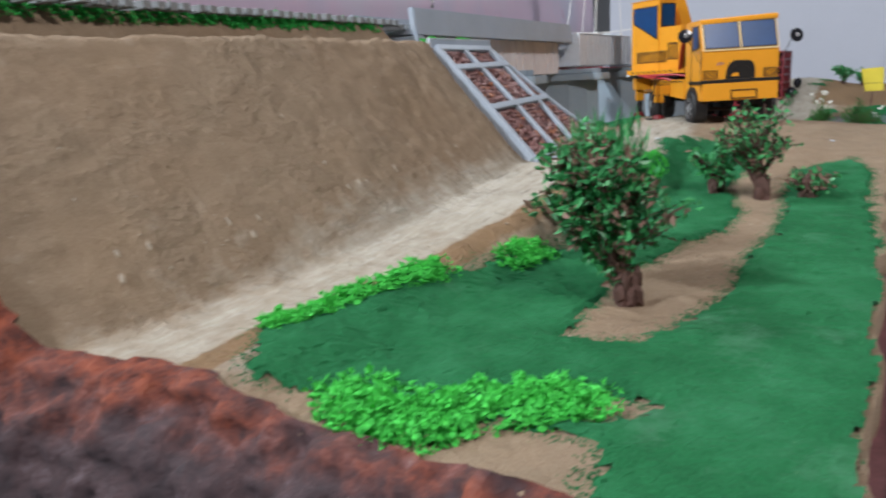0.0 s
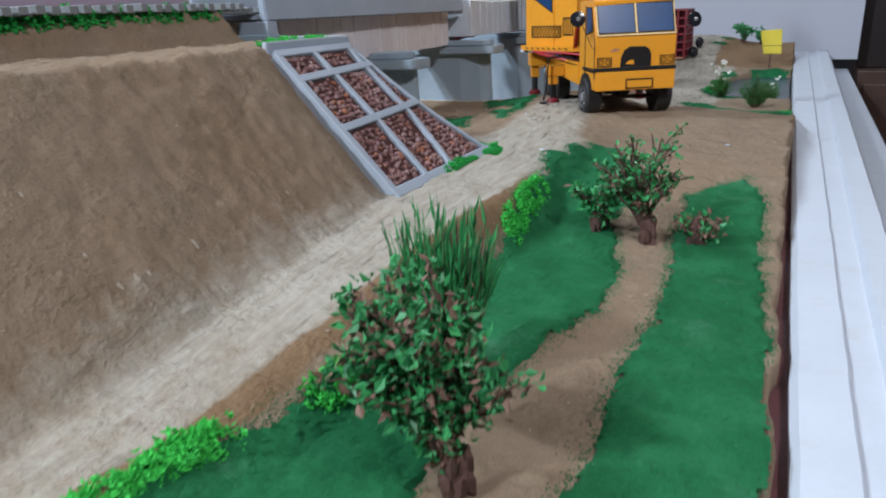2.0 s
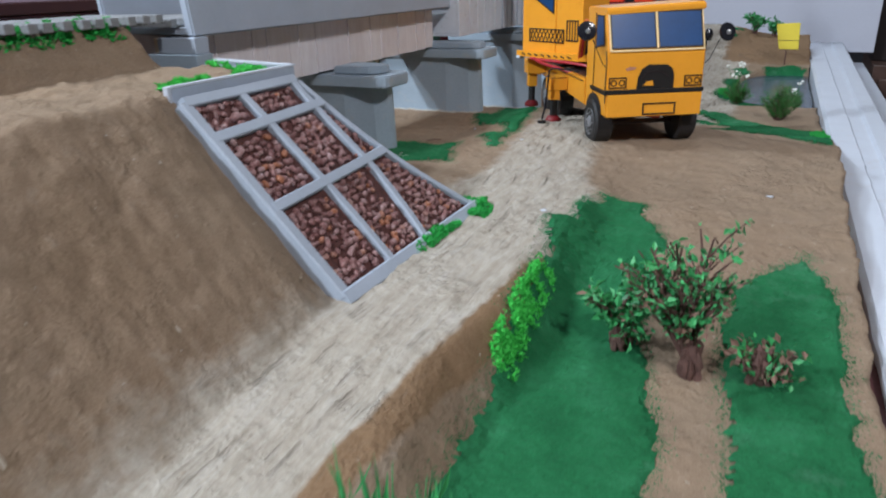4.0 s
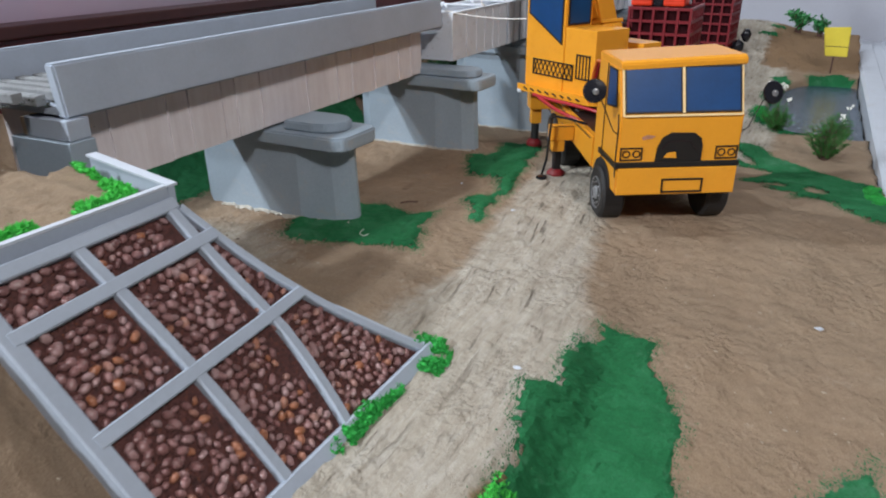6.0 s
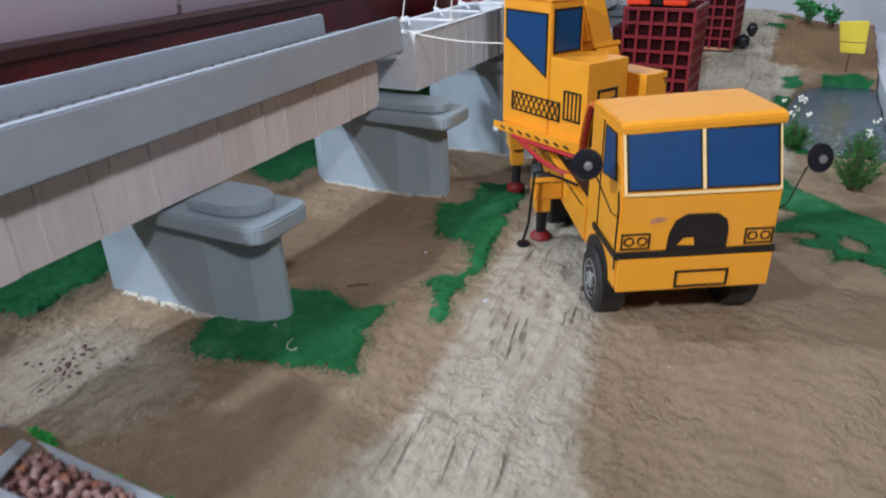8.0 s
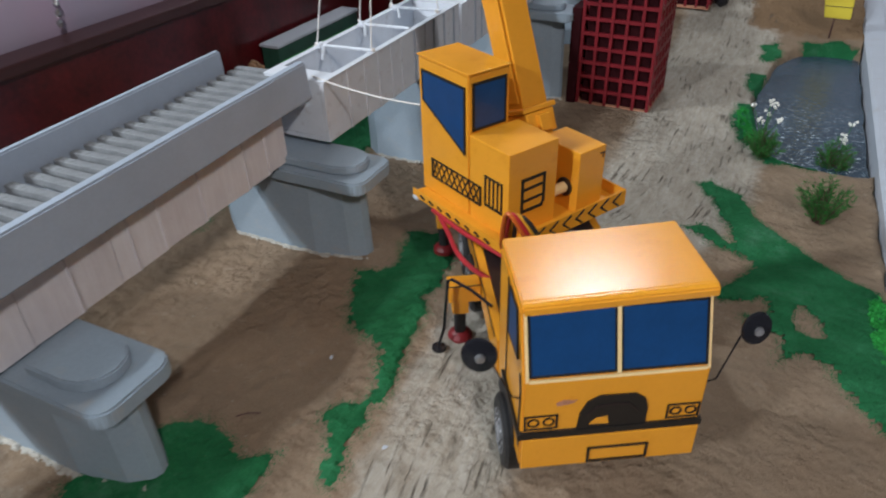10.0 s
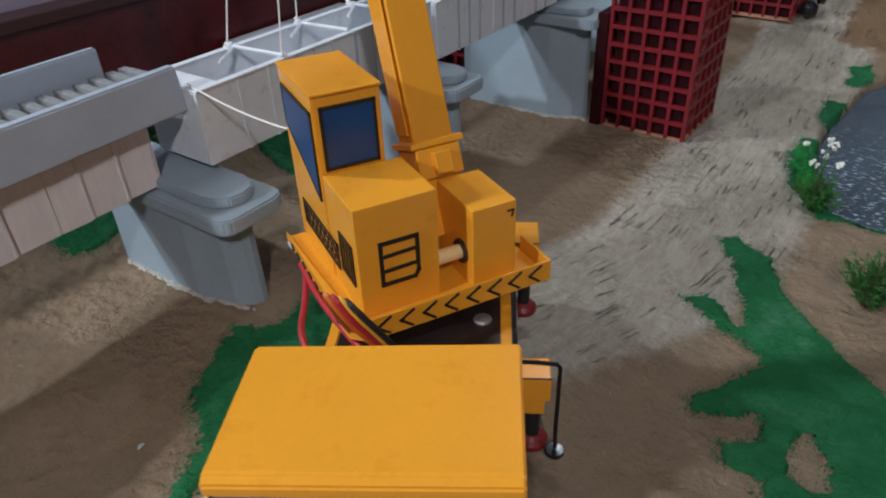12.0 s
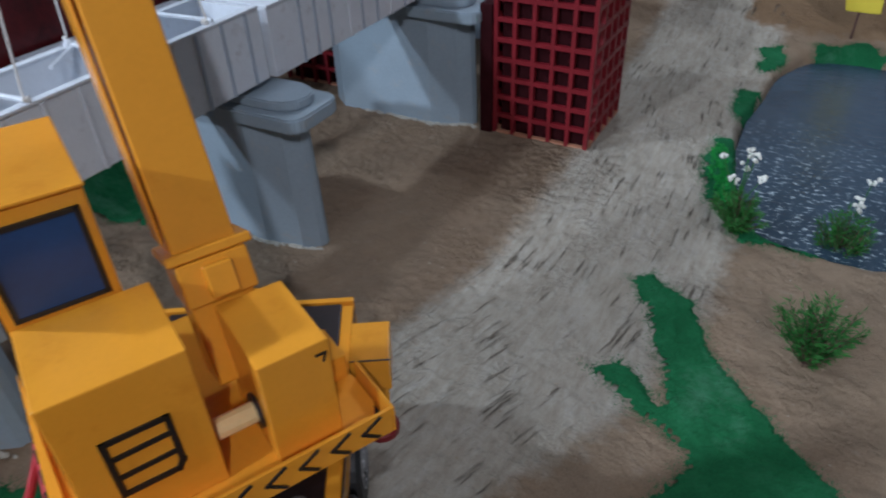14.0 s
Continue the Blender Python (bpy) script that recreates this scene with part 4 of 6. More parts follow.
def blade_tuft(x, y, height, spread, count, label):
    """A stiff upright tuft: many thin green blades with a few dry stalks among them."""
    root = thing("grass_tuft", Matrix.Translation(on_land(x, y, -0.001)), label, "grass tuft")
    rng = random.Random(31)
    green, straw = bmesh.new(), bmesh.new()
    for _ in range(count):
        a, out = rng.random() * 6.283, spread * rng.random() ** 0.6
        top = height * rng.uniform(0.6, 1.0)
        foot = Vector((0.45 * out * math.cos(a), 0.45 * out * math.sin(a), 0.0))
        tip = Vector((out * math.cos(a) + rng.gauss(0, 0.003), out * math.sin(a) + rng.gauss(0, 0.003), top))
        dry = rng.random() < 0.25
        tube([foot, foot.lerp(tip, 0.5) + Vector((0, 0, 0.004)), tip], 0.0005 if dry else 0.0007, 3, straw if dry else green, 0.0002)
        if not dry:
            for _ in range(4):
                p = foot.lerp(tip, rng.uniform(0.25, 0.95))
                leaf(green, p, tip - foot + Vector((rng.gauss(0, 0.02), rng.gauss(0, 0.02), 0.02)), rng.uniform(0.01, 0.02), 0.0016)
    part("foliage", green, LEAF, root, "thin upright green blades", kind="stuff")
    part("dry_foliage", straw, BARK, root, "thin brown dry stalks", kind="stuff")
    return root


blade_tuft(0.157, 0.748, 0.083, 0.023, 260, "upright green bladed tuft behind the large bush")
needle_shrub(0.223, 1.835, 0.062, 0.03, 60, "fine-needled green shrub on bare sand near the pond")
needle_shrub(0.152, 1.975, 0.045, 0.026, 60, "fine-needled green shrub at the edge of the pond")
needle_shrub(0.235, 2.0, 0.06, 0.022, 55, "fine-needled green shrub standing in the pond")


def flower(x, y, height, heads, label):
    root = thing("flower_sprig", Matrix.Translation(on_land(x, y, -0.001)), label, "flower")
    wood, white = bmesh.new(), bmesh.new()
    for _ in range(heads):
        tip = (random.gauss(0, 0.012), random.gauss(0, 0.012), height * random.uniform(0.6, 1))
        tube([(0, 0, 0), (tip[0] * 0.4, tip[1] * 0.4, tip[2] * 0.6), tip], 0.0005, 3, wood)
        for _ in range(5):
            ico(white, Vector(tip) + Vector((random.gauss(0, 0.002), random.gauss(0, 0.002), random.gauss(0, 0.002))), 0.0019, jitter=0.4)
    part("stalk_wood", wood, NEEDLE, root, kind="stuff")
    part("blossom", white, FLOWER, root, "small white blossoms", kind="stuff")


flower(0.149, 1.985, 0.068, 6, "small white flowers on thin stems at the pond")
flower(0.245, 2.06, 0.055, 3, "thin stems with sparse white flowers in the pond")


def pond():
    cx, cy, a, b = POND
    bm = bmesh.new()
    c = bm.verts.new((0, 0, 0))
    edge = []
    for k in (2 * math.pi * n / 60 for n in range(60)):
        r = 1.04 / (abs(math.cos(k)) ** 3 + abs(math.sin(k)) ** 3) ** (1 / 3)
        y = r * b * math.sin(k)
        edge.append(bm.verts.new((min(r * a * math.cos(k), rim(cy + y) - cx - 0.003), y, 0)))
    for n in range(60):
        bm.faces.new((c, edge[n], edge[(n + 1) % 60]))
    ob = solid("pond_water", bm, WATER, "dull blue painted water of a small pond with painted glints", "pond", kind="structure")
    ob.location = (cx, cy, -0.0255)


pond()


# ---- bridge ----
def rounded(x0, x1, y0, y1, r, n=5):
    """A rectangle with rounded corners."""
    pts = []
    for cx, cy, a in ((x1 - r, y0 + r, -90), (x1 - r, y1 - r, 0), (x0 + r, y1 - r, 90), (x0 + r, y0 + r, 180)):
        for k in range(n):
            q = math.radians(a + 90 * k / (n - 1))
            pts.append((cx + r * math.cos(q), cy + r * math.sin(q)))
    return pts


def pier(y, foot, back=0.0, tail=0.0, short=False):
    root = thing("bridge_pier", pose(-0.211 + back, y, foot), "grey painted bridge pier with a blunt nose and a stepped cap", "pier", "piers of the bridge")
    h = 0.0225
    shaft = [(-0.081 - tail, -0.006), (-0.06 - tail, -h), (0.032, -h), (0.0615, -0.0145), (0.0735, -0.0055), (0.0755, 0.0), (0.0735, 0.0055), (0.0615, 0.0145), (0.032, h), (-0.06 - tail, h), (-0.081 - tail, 0.006)]
    low = prism(shaft, -0.02, 0.1005 - foot)
    for v in low.verts:
        # the nose spreads a little towards the foot
        if v.co.x > 0.05 and v.co.z < 0:
            v.co.x += 0.003
    part("shaft", low, PIER_GREY, root)
    part("cap", prism(rounded(-0.09 - tail, 0.085 if short else 0.091, -0.0285, 0.0285, 0.0125), 0.1007 - foot, 0.1125 - foot, bevel=0.0014), PIER_GREY, root)
    block = [(-0.07, -0.02), (0.05, -0.02), (0.061, -0.017), (0.069, -0.01), (0.0715, 0.0), (0.069, 0.01), (0.061, 0.017), (0.05, 0.02), (-0.07, 0.02)]
    if short:
        block = [(max(a, 0.02), b) for a, b in block]
    part("bearing_block", prism([(a - back * 0.6, b) for a, b in block], 0.1127 - foot, 0.1205 - foot, bevel=0.0012), PIER_GREY, root)
    return root


for yy, zz, back, tail in ((1.268, 0.034, 0.0, 0.012), (1.538, 0.026, -0.0145, 0.0), (1.806, -0.012, -0.018, 0.0), (2.075, -0.018, -0.006, 0.025), (2.345, -0.018, -0.006, 0.025)):
    pier(yy, zz, back, tail, yy < 1.3)


def finished_span():
    """The finished span: a card girder of folded strips under a deck whose parapets overhang it."""
    root = thing("bridge_span", pose(-0.235, 1.3, 0.12, 0, 0, 2.3), "finished concrete-look bridge span with grey parapets over a pinkish-white girder", "bridge span")
    rng = random.Random(12)
    part("girder", box(-0.026, 0.0285, -0.242, 0.223, -0.005, 0.046, 0.0008), GIRDER, root, "pinkish-white painted girder")
    part("deck", box(-0.045, 0.0425, -0.25, 0.24, 0.0462, 0.0515, 0.0006), GREY, root)
    for x0, x1, lean, base in ((0.0385, 0.0465, -0.003, 0.0445), (-0.0475, -0.0415, -0.0015, 0.0445)):
        wall = prism([(x0, base), (x1, base), (x1 + lean, 0.0755), (x0 + lean, 0.0755)], -0.25, 0.246, "y", bevel=0.0013)
        part("parapet", wall, GREY, root, "smooth grey painted parapet")
    # upright card strips glued on the outer face, each a little askew, with a proud edge where two meet
    y = -0.2415
    while y < 0.214:
        w = min(rng.choice((0.014, 0.021, 0.027, 0.031, 0.034)), 0.2225 - y)
        a, b = rng.uniform(0.0004, 0.0013), rng.uniform(0.0008, 0.0024)
        part("card_strip", prism([(0.0286, y), (0.0286 + a, y), (0.0286 + b, y + w - 0.0009), (0.0286, y + w - 0.0009)], -0.0052 + rng.uniform(-0.0005, 0.0004), 0.0455), GIRDER, root)
        if rng.random() < 0.45:
            part("rib", box(0.0288, 0.0288 + b + 0.0011, y + w - 0.0009, y + w + 0.0006, -0.0045, 0.0452), GIRDER, root)
        y += w
    return root


finished_span()


def track_line(y):
    """Middle of the track, in line with the finished span."""
    return -0.238 - 0.0402 * (y - 1.3)


def sleepers():
    bar = box(-0.036, 0.036, -0.0034, 0.0034, 0, 0.0062, 0.0008)
    root = part("sleeper", bar, SLEEPER)
    tagged(root, "worn grey track sleeper lying across the bridge deck", "sleeper", "track sleepers")
    root.matrix_basis = pose(track_line(1.06), 1.06, 0.1718, 0, 0, 2.3)
    y = 0.52
    while y < 1.566:
        z = 0.1718 if y > 1.045 else max(0.1755, land(track_line(y), y) + 0.0005)
        if abs(y - 1.06) > 0.006:
            copy_thing(root, pose(track_line(y) + random.uniform(-0.001, 0.001), y, z, 0, 0, 2.3 + random.uniform(-2.5, 2.5)))
        y += 0.0128 + random.uniform(-0.0012, 0.0012)


sleepers()


def ballast():
    """Dark crumbs and dust left between the sleepers, thickest along the parapets."""
    rng = random.Random(5)
    bm = bmesh.new()
    for _ in range(1500):
        y = rng.uniform(0.56, 1.53)
        off = rng.choice((rng.gauss(0.034, 0.004), rng.gauss(-0.035, 0.004), rng.uniform(-0.037, 0.037)))
        x = track_line(y) + max(-0.037, min(0.037, off))
        z = 0.1716 if y > 1.05 else max(0.1752, land(x, y))
        ico(bm, (x, y, z + 0.0006), rng.uniform(0.0005, 0.0015), (1.2, 1, 0.6), jitter=0.5)
    solid("ballast_grit", bm, paint("dark_grey_grit", (0.07, 0.075, 0.065), 0.9, 0.5, 300), "dark grit lying between the track sleepers", "ballast", kind="stuff")


ballast()


def abutment():
    root = thing("bridge_abutment", pose(-0.195, 1.054, 0.12, 0, 0, 2.3), "grey painted abutment of two blocks under the start of the span", "abutment")
    part("upper_block", box(-0.018, 0.019, -0.006, 0.009, 0.0322, 0.0442, 0.0008), GREY, root)
    part("lower_block", box(-0.03, 0.0215, -0.009, 0.009, -0.01, 0.032, 0.0008), PIER_GREY, root)
    part("worn_end", box(-0.022, -0.0182, -0.006, 0.007, 0.0325, 0.0438, 0.0012), CREAM, root, "bare cream end of the block")


abutment()


def open_girder(y0, y1, braces):
    """An open-topped white box girder with ribs outside and cross braces on top."""
    n = (y1 - y0) / 2
    root = thing("open_girder", pose(-0.216, (y0 + y1) / 2, 0.1262 if y0 < 1.6 else 0.1235), "white open-topped box girder resting on the piers", "girder", "new girders")
    for x0, x1 in ((0.0265, 0.03), (-0.03, -0.0265)):
        part("side_plate", box(x0, x1, -n, n, 0.0, 0.0525, 0.0005), WHITE, root)
        part("top_flange", box(x0 - 0.0012, x1 + 0.0012, -n, n, 0.0527, 0.0545, 0.0004), WHITE, root)
    part("bottom_plate", box(-0.0263, 0.0263, -n, n, 0.0, 0.004, 0.0003), WHITE, root)
    for ya, yb in ((-n, -n + 0.003), (n - 0.003, n)):
        part("end_plate", box(-0.0263, 0.0263, ya, yb, 0.0042, 0.0522, 0.0003), WHITE, root)
    part("end_lid", box(-0.0262, 0.0262, -n, -n + 0.022, 0.0524, 0.0542, 0.0004), WHITE, root)
    y = -n + 0.035
    while y < n - 0.01:
        part("rib", box(0.0301, 0.0313, y, y + 0.0022, 0.0, 0.0522), GREY if random.random() < 0.5 else WHITE, root)
        part("rib", box(-0.0313, -0.0301, y, y + 0.0022, 0.0, 0.0522), WHITE, root)
        y += random.choice((0.019, 0.024, 0.028))
    for y in braces:
        b = tube([(-0.028, y - (y0 + y1) / 2, 0.056), (0.028, y + 0.004 - (y0 + y1) / 2, 0.056)], 0.0016, 6)
        tube([(-0.022, y + 0.002 - (y0 + y1) / 2, 0.0555), (-0.002, y - 0.03 - (y0 + y1) / 2, 0.0552)], 0.0014, 6, b)
        ico(b, (-0.024, y - (y0 + y1) / 2, 0.056), 0.004, jitter=0.3)
        part("cross_brace", b, WHITE, root, "white cross brace wrapped with tape")
    return root


open_girder(1.547, 1.812, (1.624, 1.697, 1.765))
open_girder(1.82, 2.068, (1.88, 1.95, 2.02))
open_girder(2.082, 2.345, (2.15, 2.25))


def pitching():
    """The stone-pitched panel on the bank, its grey bars and every pebble."""
    tl, tr, bl, br = Vector((-0.0665, 0.923, 0.1395)), Vector((-0.069, 1.024, 0.1395)), Vector((0.025, 0.93, 0.0385)), Vector((0.025, 1.103, 0.0385))

    def at(s, t, up=0.0):
        sag = 0.0095 * math.sin(math.pi * t) * max(0, s - 0.72) / 0.28
        p = (tl * (1 - s) + tr * s) * (1 - t) + (bl * (1 - s) + br * s) * t
        n = Vector((0.74, 0.06, 0.67)).normalized()
        return p + n * up + Vector((0, -sag, 0))

    root = thing("stone_panel", pose(0, 0, 0), "stone-pitched slope panel with grey bars and reddish pebbles", "slope panel")
    bed = bmesh.new()
    n = 14
    for face_up in (0.0, -0.012):
        grid = [[bed.verts.new(at(i / n, j / n, face_up)) for j in range(n + 1)] for i in range(n + 1)]
        for i in range(n):
            for j in range(n):
                bed.faces.new((grid[i][j], grid[i + 1][j], grid[i + 1][j + 1], grid[i][j + 1]))
    part("bed", bed, PEBBLE_MORTAR, root, "dark reddish mortar bed", shade=True)

    def bar(name, s0, t0, s1, t1, w, high=0.0038):
        bm, steps, rows = bmesh.new(), 12, []
        a, b = at(s0, t0), at(s1, t1)
        side = (b - a).normalized().cross(Vector((0.74, 0.06, 0.67)).normalized())
        for k in range(steps + 1):
            q = k / steps
            c = at(lerp(s0, s1, q), lerp(t0, t1, q))
            up = Vector((0.74, 0.06, 0.67)).normalized()
            rows.append([bm.verts.new(c + side * x * w / 2 + up * z) for x, z in ((-1, -0.006), (1, -0.006), (1, high * 0.8), (0.8, high), (-0.8, high), (-1, high * 0.8))])
        for p, q in zip(rows, rows[1:]):
            for k in range(6):
                bm.faces.new((p[k], p[(k + 1) % 6], q[(k + 1) % 6], q[k]))
        bm.faces.new(rows[0][::-1])
        bm.faces.new(rows[-1])
        part(name, bm, GREY, root, "grey painted bar")

    def across_at(y, t):
        """How far across the panel a line of constant y lies at that height."""
        l, r = lerp(tl.y, bl.y, t), lerp(tr.y, br.y, t)
        return min(1.0, (y - l) / (r - l))

    bar("upright_bar", 0.0, 0.0, 0.0, 1.0, 0.008)
    for y0, y1 in UPRIGHTS:
        bar("upright_bar", across_at(y0, 0.0), 0.0, across_at(y1, 1.0), 1.0, 0.0062)
    for t0, t1 in ROWS_T:
        bar("cross_bar", 0.0, t0, 1.0, t1, 0.0066, 0.0041)
    bar("foot_bar", -0.02, 1.01, 1.02, 1.01, 0.009, 0.0044)
    bar("edge_bar", 1.0, 0.02, 1.0, 1.0, 0.0046, 0.0036)
    # the pitching turns round the end of the bank: a steep face fanning out from the edge bar to a low rim
    def turned_face(t, q, up=0.0):
        x = -0.195 + 0.287 * t if t < 0.157 else lerp(-0.15, -0.045, (t - 0.157) / 0.346) if t < 0.503 else lerp(-0.045, 0.024, (t - 0.503) / 0.497)
        k = smooth(0.55, 1.0, t)
        foot = Vector((x, 1.092 + 0.012 * k, 0.058 - 0.018 * k))
        return at(1.0, t).lerp(foot, q) + Vector((0.1, 0.79, 0.6)) * up

    bed = bmesh.new()
    for face_up in (-0.0004, -0.014):
        grid = [[bed.verts.new(turned_face(i / 12, j / 6, face_up)) for j in range(7)] for i in range(13)]
        for i in range(12):
            for j in range(6):
                bed.faces.new((grid[i][j], grid[i][j + 1], grid[i + 1][j + 1], grid[i + 1][j]))
    part("end_bed", bed, PEBBLE_MORTAR, root, "dark reddish mortar bed", shade=True)

    def end_bar(name, line, w, high=0.0034):
        bm, rows = bmesh.new(), []
        up = Vector((0.1, 0.79, 0.6))
        for n, (t, q) in enumerate(line):
            a, b = turned_face(*line[max(0, n - 1)]), turned_face(*line[min(len(line) - 1, n + 1)])
            side = (b - a).normalized().cross(up)
            c = turned_face(t, q)
            rows.append([bm.verts.new(c + side * x * w / 2 + up * z) for x, z in ((-1, -0.012), (1, -0.012), (1, high * 0.8), (0.8, high), (-0.8, high), (-1, high * 0.8))])
        for p, q in zip(rows, rows[1:]):
            for k in range(6):
                bm.faces.new((p[k], p[(k + 1) % 6], q[(k + 1) % 6], q[k]))
        bm.faces.new(rows[0][::-1])
        bm.faces.new(rows[-1])
        part(name, bm, GREY, root, "grey painted bar")

    end_bar("rim_bar", [(n / 16, 1.0) for n in range(17)], 0.006)
    for t in (0.157, 0.503):
        end_bar("cross_bar", [(t, n / 5) for n in range(6)], 0.0058)
    kerb = thing("top_kerb", pose(0, 0, 0), "grey kerb with a white end along the top of the stone panel", "kerb")
    # a thin upright card strip with a bare white cut edge, and its return towards the abutment
    part("fascia", prism([(-0.0738, 0.9215), (-0.0706, 0.9215), (-0.0698, 1.0235), (-0.073, 1.0235)], 0.134, 0.1488), GREY, kerb, "grey painted card fascia")
    part("top_edge", prism([(-0.074, 0.9212), (-0.0706, 0.9212), (-0.0698, 1.0235), (-0.0732, 1.0235)], 0.149, 0.1502), LEDGE, kerb, "bare white cut edge")
    part("white_end", box(-0.074, -0.0704, 0.9185, 0.9212, 0.1345, 0.1502, 0.0006), LEDGE, kerb, "bare white end")
    part("return_side", prism([(-0.0698, 1.0237), (-0.0695, 1.0275), (-0.152, 1.046), (-0.1525, 1.0425)], 0.134, 0.1488), GREY, kerb, "grey return of the kerb")
    part("return_edge", prism([(-0.0695, 1.0237), (-0.069, 1.029), (-0.152, 1.047), (-0.153, 1.041)], 0.149, 0.1502), LEDGE, kerb, "bare white top of the return")
    # pebbles: rounded stones set apart in the mortar, a little flatter than round
    rng = random.Random(7)

    def dome(bm, place, size, squash, turn):
        """One rounded stone: an icosphere once divided, lightly dented."""
        made = bmesh.ops.create_icosphere(bm, subdivisions=2, radius=1.0)["verts"]
        seed = rng.uniform(0, 50)
        for v in made:
            k = 1 + 0.22 * noise.noise(v.co * 1.3 + Vector((seed, 0, 0)))
            v.co = place + turn @ Vector((v.co.x * squash[0], v.co.y * squash[1], v.co.z * squash[2])) * k * size

    normal = Vector((0.74, 0.06, 0.67)).normalized()
    lie = normal.to_track_quat("Z", "Y").to_matrix()
    shapes = []
    for k in range(9):
        bm = bmesh.new()
        dome(bm, Vector((0, 0, 0)), 1.0, (1.18, rng.uniform(0.72, 0.95), rng.uniform(0.7, 0.9)), Matrix.Identity(3))
        me = bpy.data.meshes.new("pebble")
        bm.to_mesh(me)
        bm.free()
        me.polygons.foreach_set("use_smooth", [True] * len(me.polygons))
        me.materials.append(STONE)
        shapes.append(me)
    rest, made = bmesh.new(), 0
    for j in range(31):
        for i in range(46):
            t = (j + 0.5 + rng.uniform(-0.3, 0.3)) / 31
            y = 0.912 + (i + 0.5 + rng.uniform(-0.3, 0.3) + 0.5 * (j % 2)) * 0.0046
            s = across_at(y, t)
            if s < 0.035 or s > 0.965 or min(abs(y - lerp(u, v, t)) for u, v in UPRIGHTS) < 0.0048 or min(abs(t - lerp(r0, r1, s)) for r0, r1 in ROWS_T) < 0.034 or rng.random() < 0.05:
                continue
            r = rng.choice((0.0017, 0.002, 0.0023, 0.0025)) * rng.uniform(0.92, 1.12)
            p = at(s, t, 0.0009)
            turn = lie @ Euler((rng.uniform(-0.3, 0.3), rng.uniform(-0.3, 0.3), rng.uniform(0, 6.28))).to_matrix()
            if made < 300 and t > 0.3 and y > 0.95:
                ob = new("pebble", rng.choice(shapes))
                ob.matrix_basis = Matrix.Translation(p) @ turn.to_4x4() @ Matrix.Diagonal((r, r, r, 1))
                ob.parent = root
                made += 1
            else:
                dome(rest, p, r, (1.18, rng.uniform(0.72, 0.95), rng.uniform(0.7, 0.9)), turn)
    for j in range(15):
        for i in range(34):
            t, q = (i + 0.5 + rng.uniform(-0.3, 0.3)) / 34, (j + 0.5 + rng.uniform(-0.3, 0.3)) / 15
            if min(abs(t - 0.157), abs(t - 0.503)) > 0.025 and 0.07 < q < 0.94 and t < 0.95 and rng.random() > (t - 0.55) * 1.6:
                dome(rest, turned_face(t, q, 0.0006), rng.uniform(0.0016, 0.0025), (1.15, rng.uniform(0.75, 0.95), 0.8), Matrix.Identity(3))
    part("pebble_rest", rest, STONE, root, "reddish pebble filling set in mortar", shade=True, kind="stuff")


UPRIGHTS, ROWS_T = ((0.968, 0.982), (1.0195, 1.026)), ((0.0, 0.0), (0.184, 0.157), (0.546, 0.503), (1.0, 1.0))
pitching()


# ---- truck crane ----
TRUCK = pose(0.110, 1.366, 0.036, 0, 0, 31.4)


def wheel(root, x, y, side, r=0.0215, w=0.018):
    ring = spun([(-w / 2, r * 0.62), (-w / 2, r * 0.9), (-w / 2 + 0.002, r), (w / 2 - 0.002, r), (w / 2, r * 0.9), (w / 2, r * 0.62)], "x", (0, 0, 0), 28)
    hub = part("wheel", ring, RUBBER, root, "black rubber truck wheel", shade=False)
    hub.matrix_basis = pose(x, y, r - 0.002)
    face = w / 2 * side
    part("rim", spun([(face - 0.001 * side, r * 0.62), (face + 0.0006 * side, r * 0.6), (face - 0.0015 * side, r * 0.5), (face - 0.0015 * side, r * 0.3), (face + 0.001 * side, r * 0.24), (face + 0.0016 * side, r * 0.05)], "x", (0, 0, 0), 20), HUB, hub, "grey wheel rim", shade=False)
    studs = bmesh.new()
    for k in range(8):
        a = k * math.pi / 4
        ico(studs, (face, r * 0.42 * math.cos(a), r * 0.42 * math.sin(a)), 0.0009, jitter=0.1)
    part("wheel_nuts", studs, STEEL, hub)


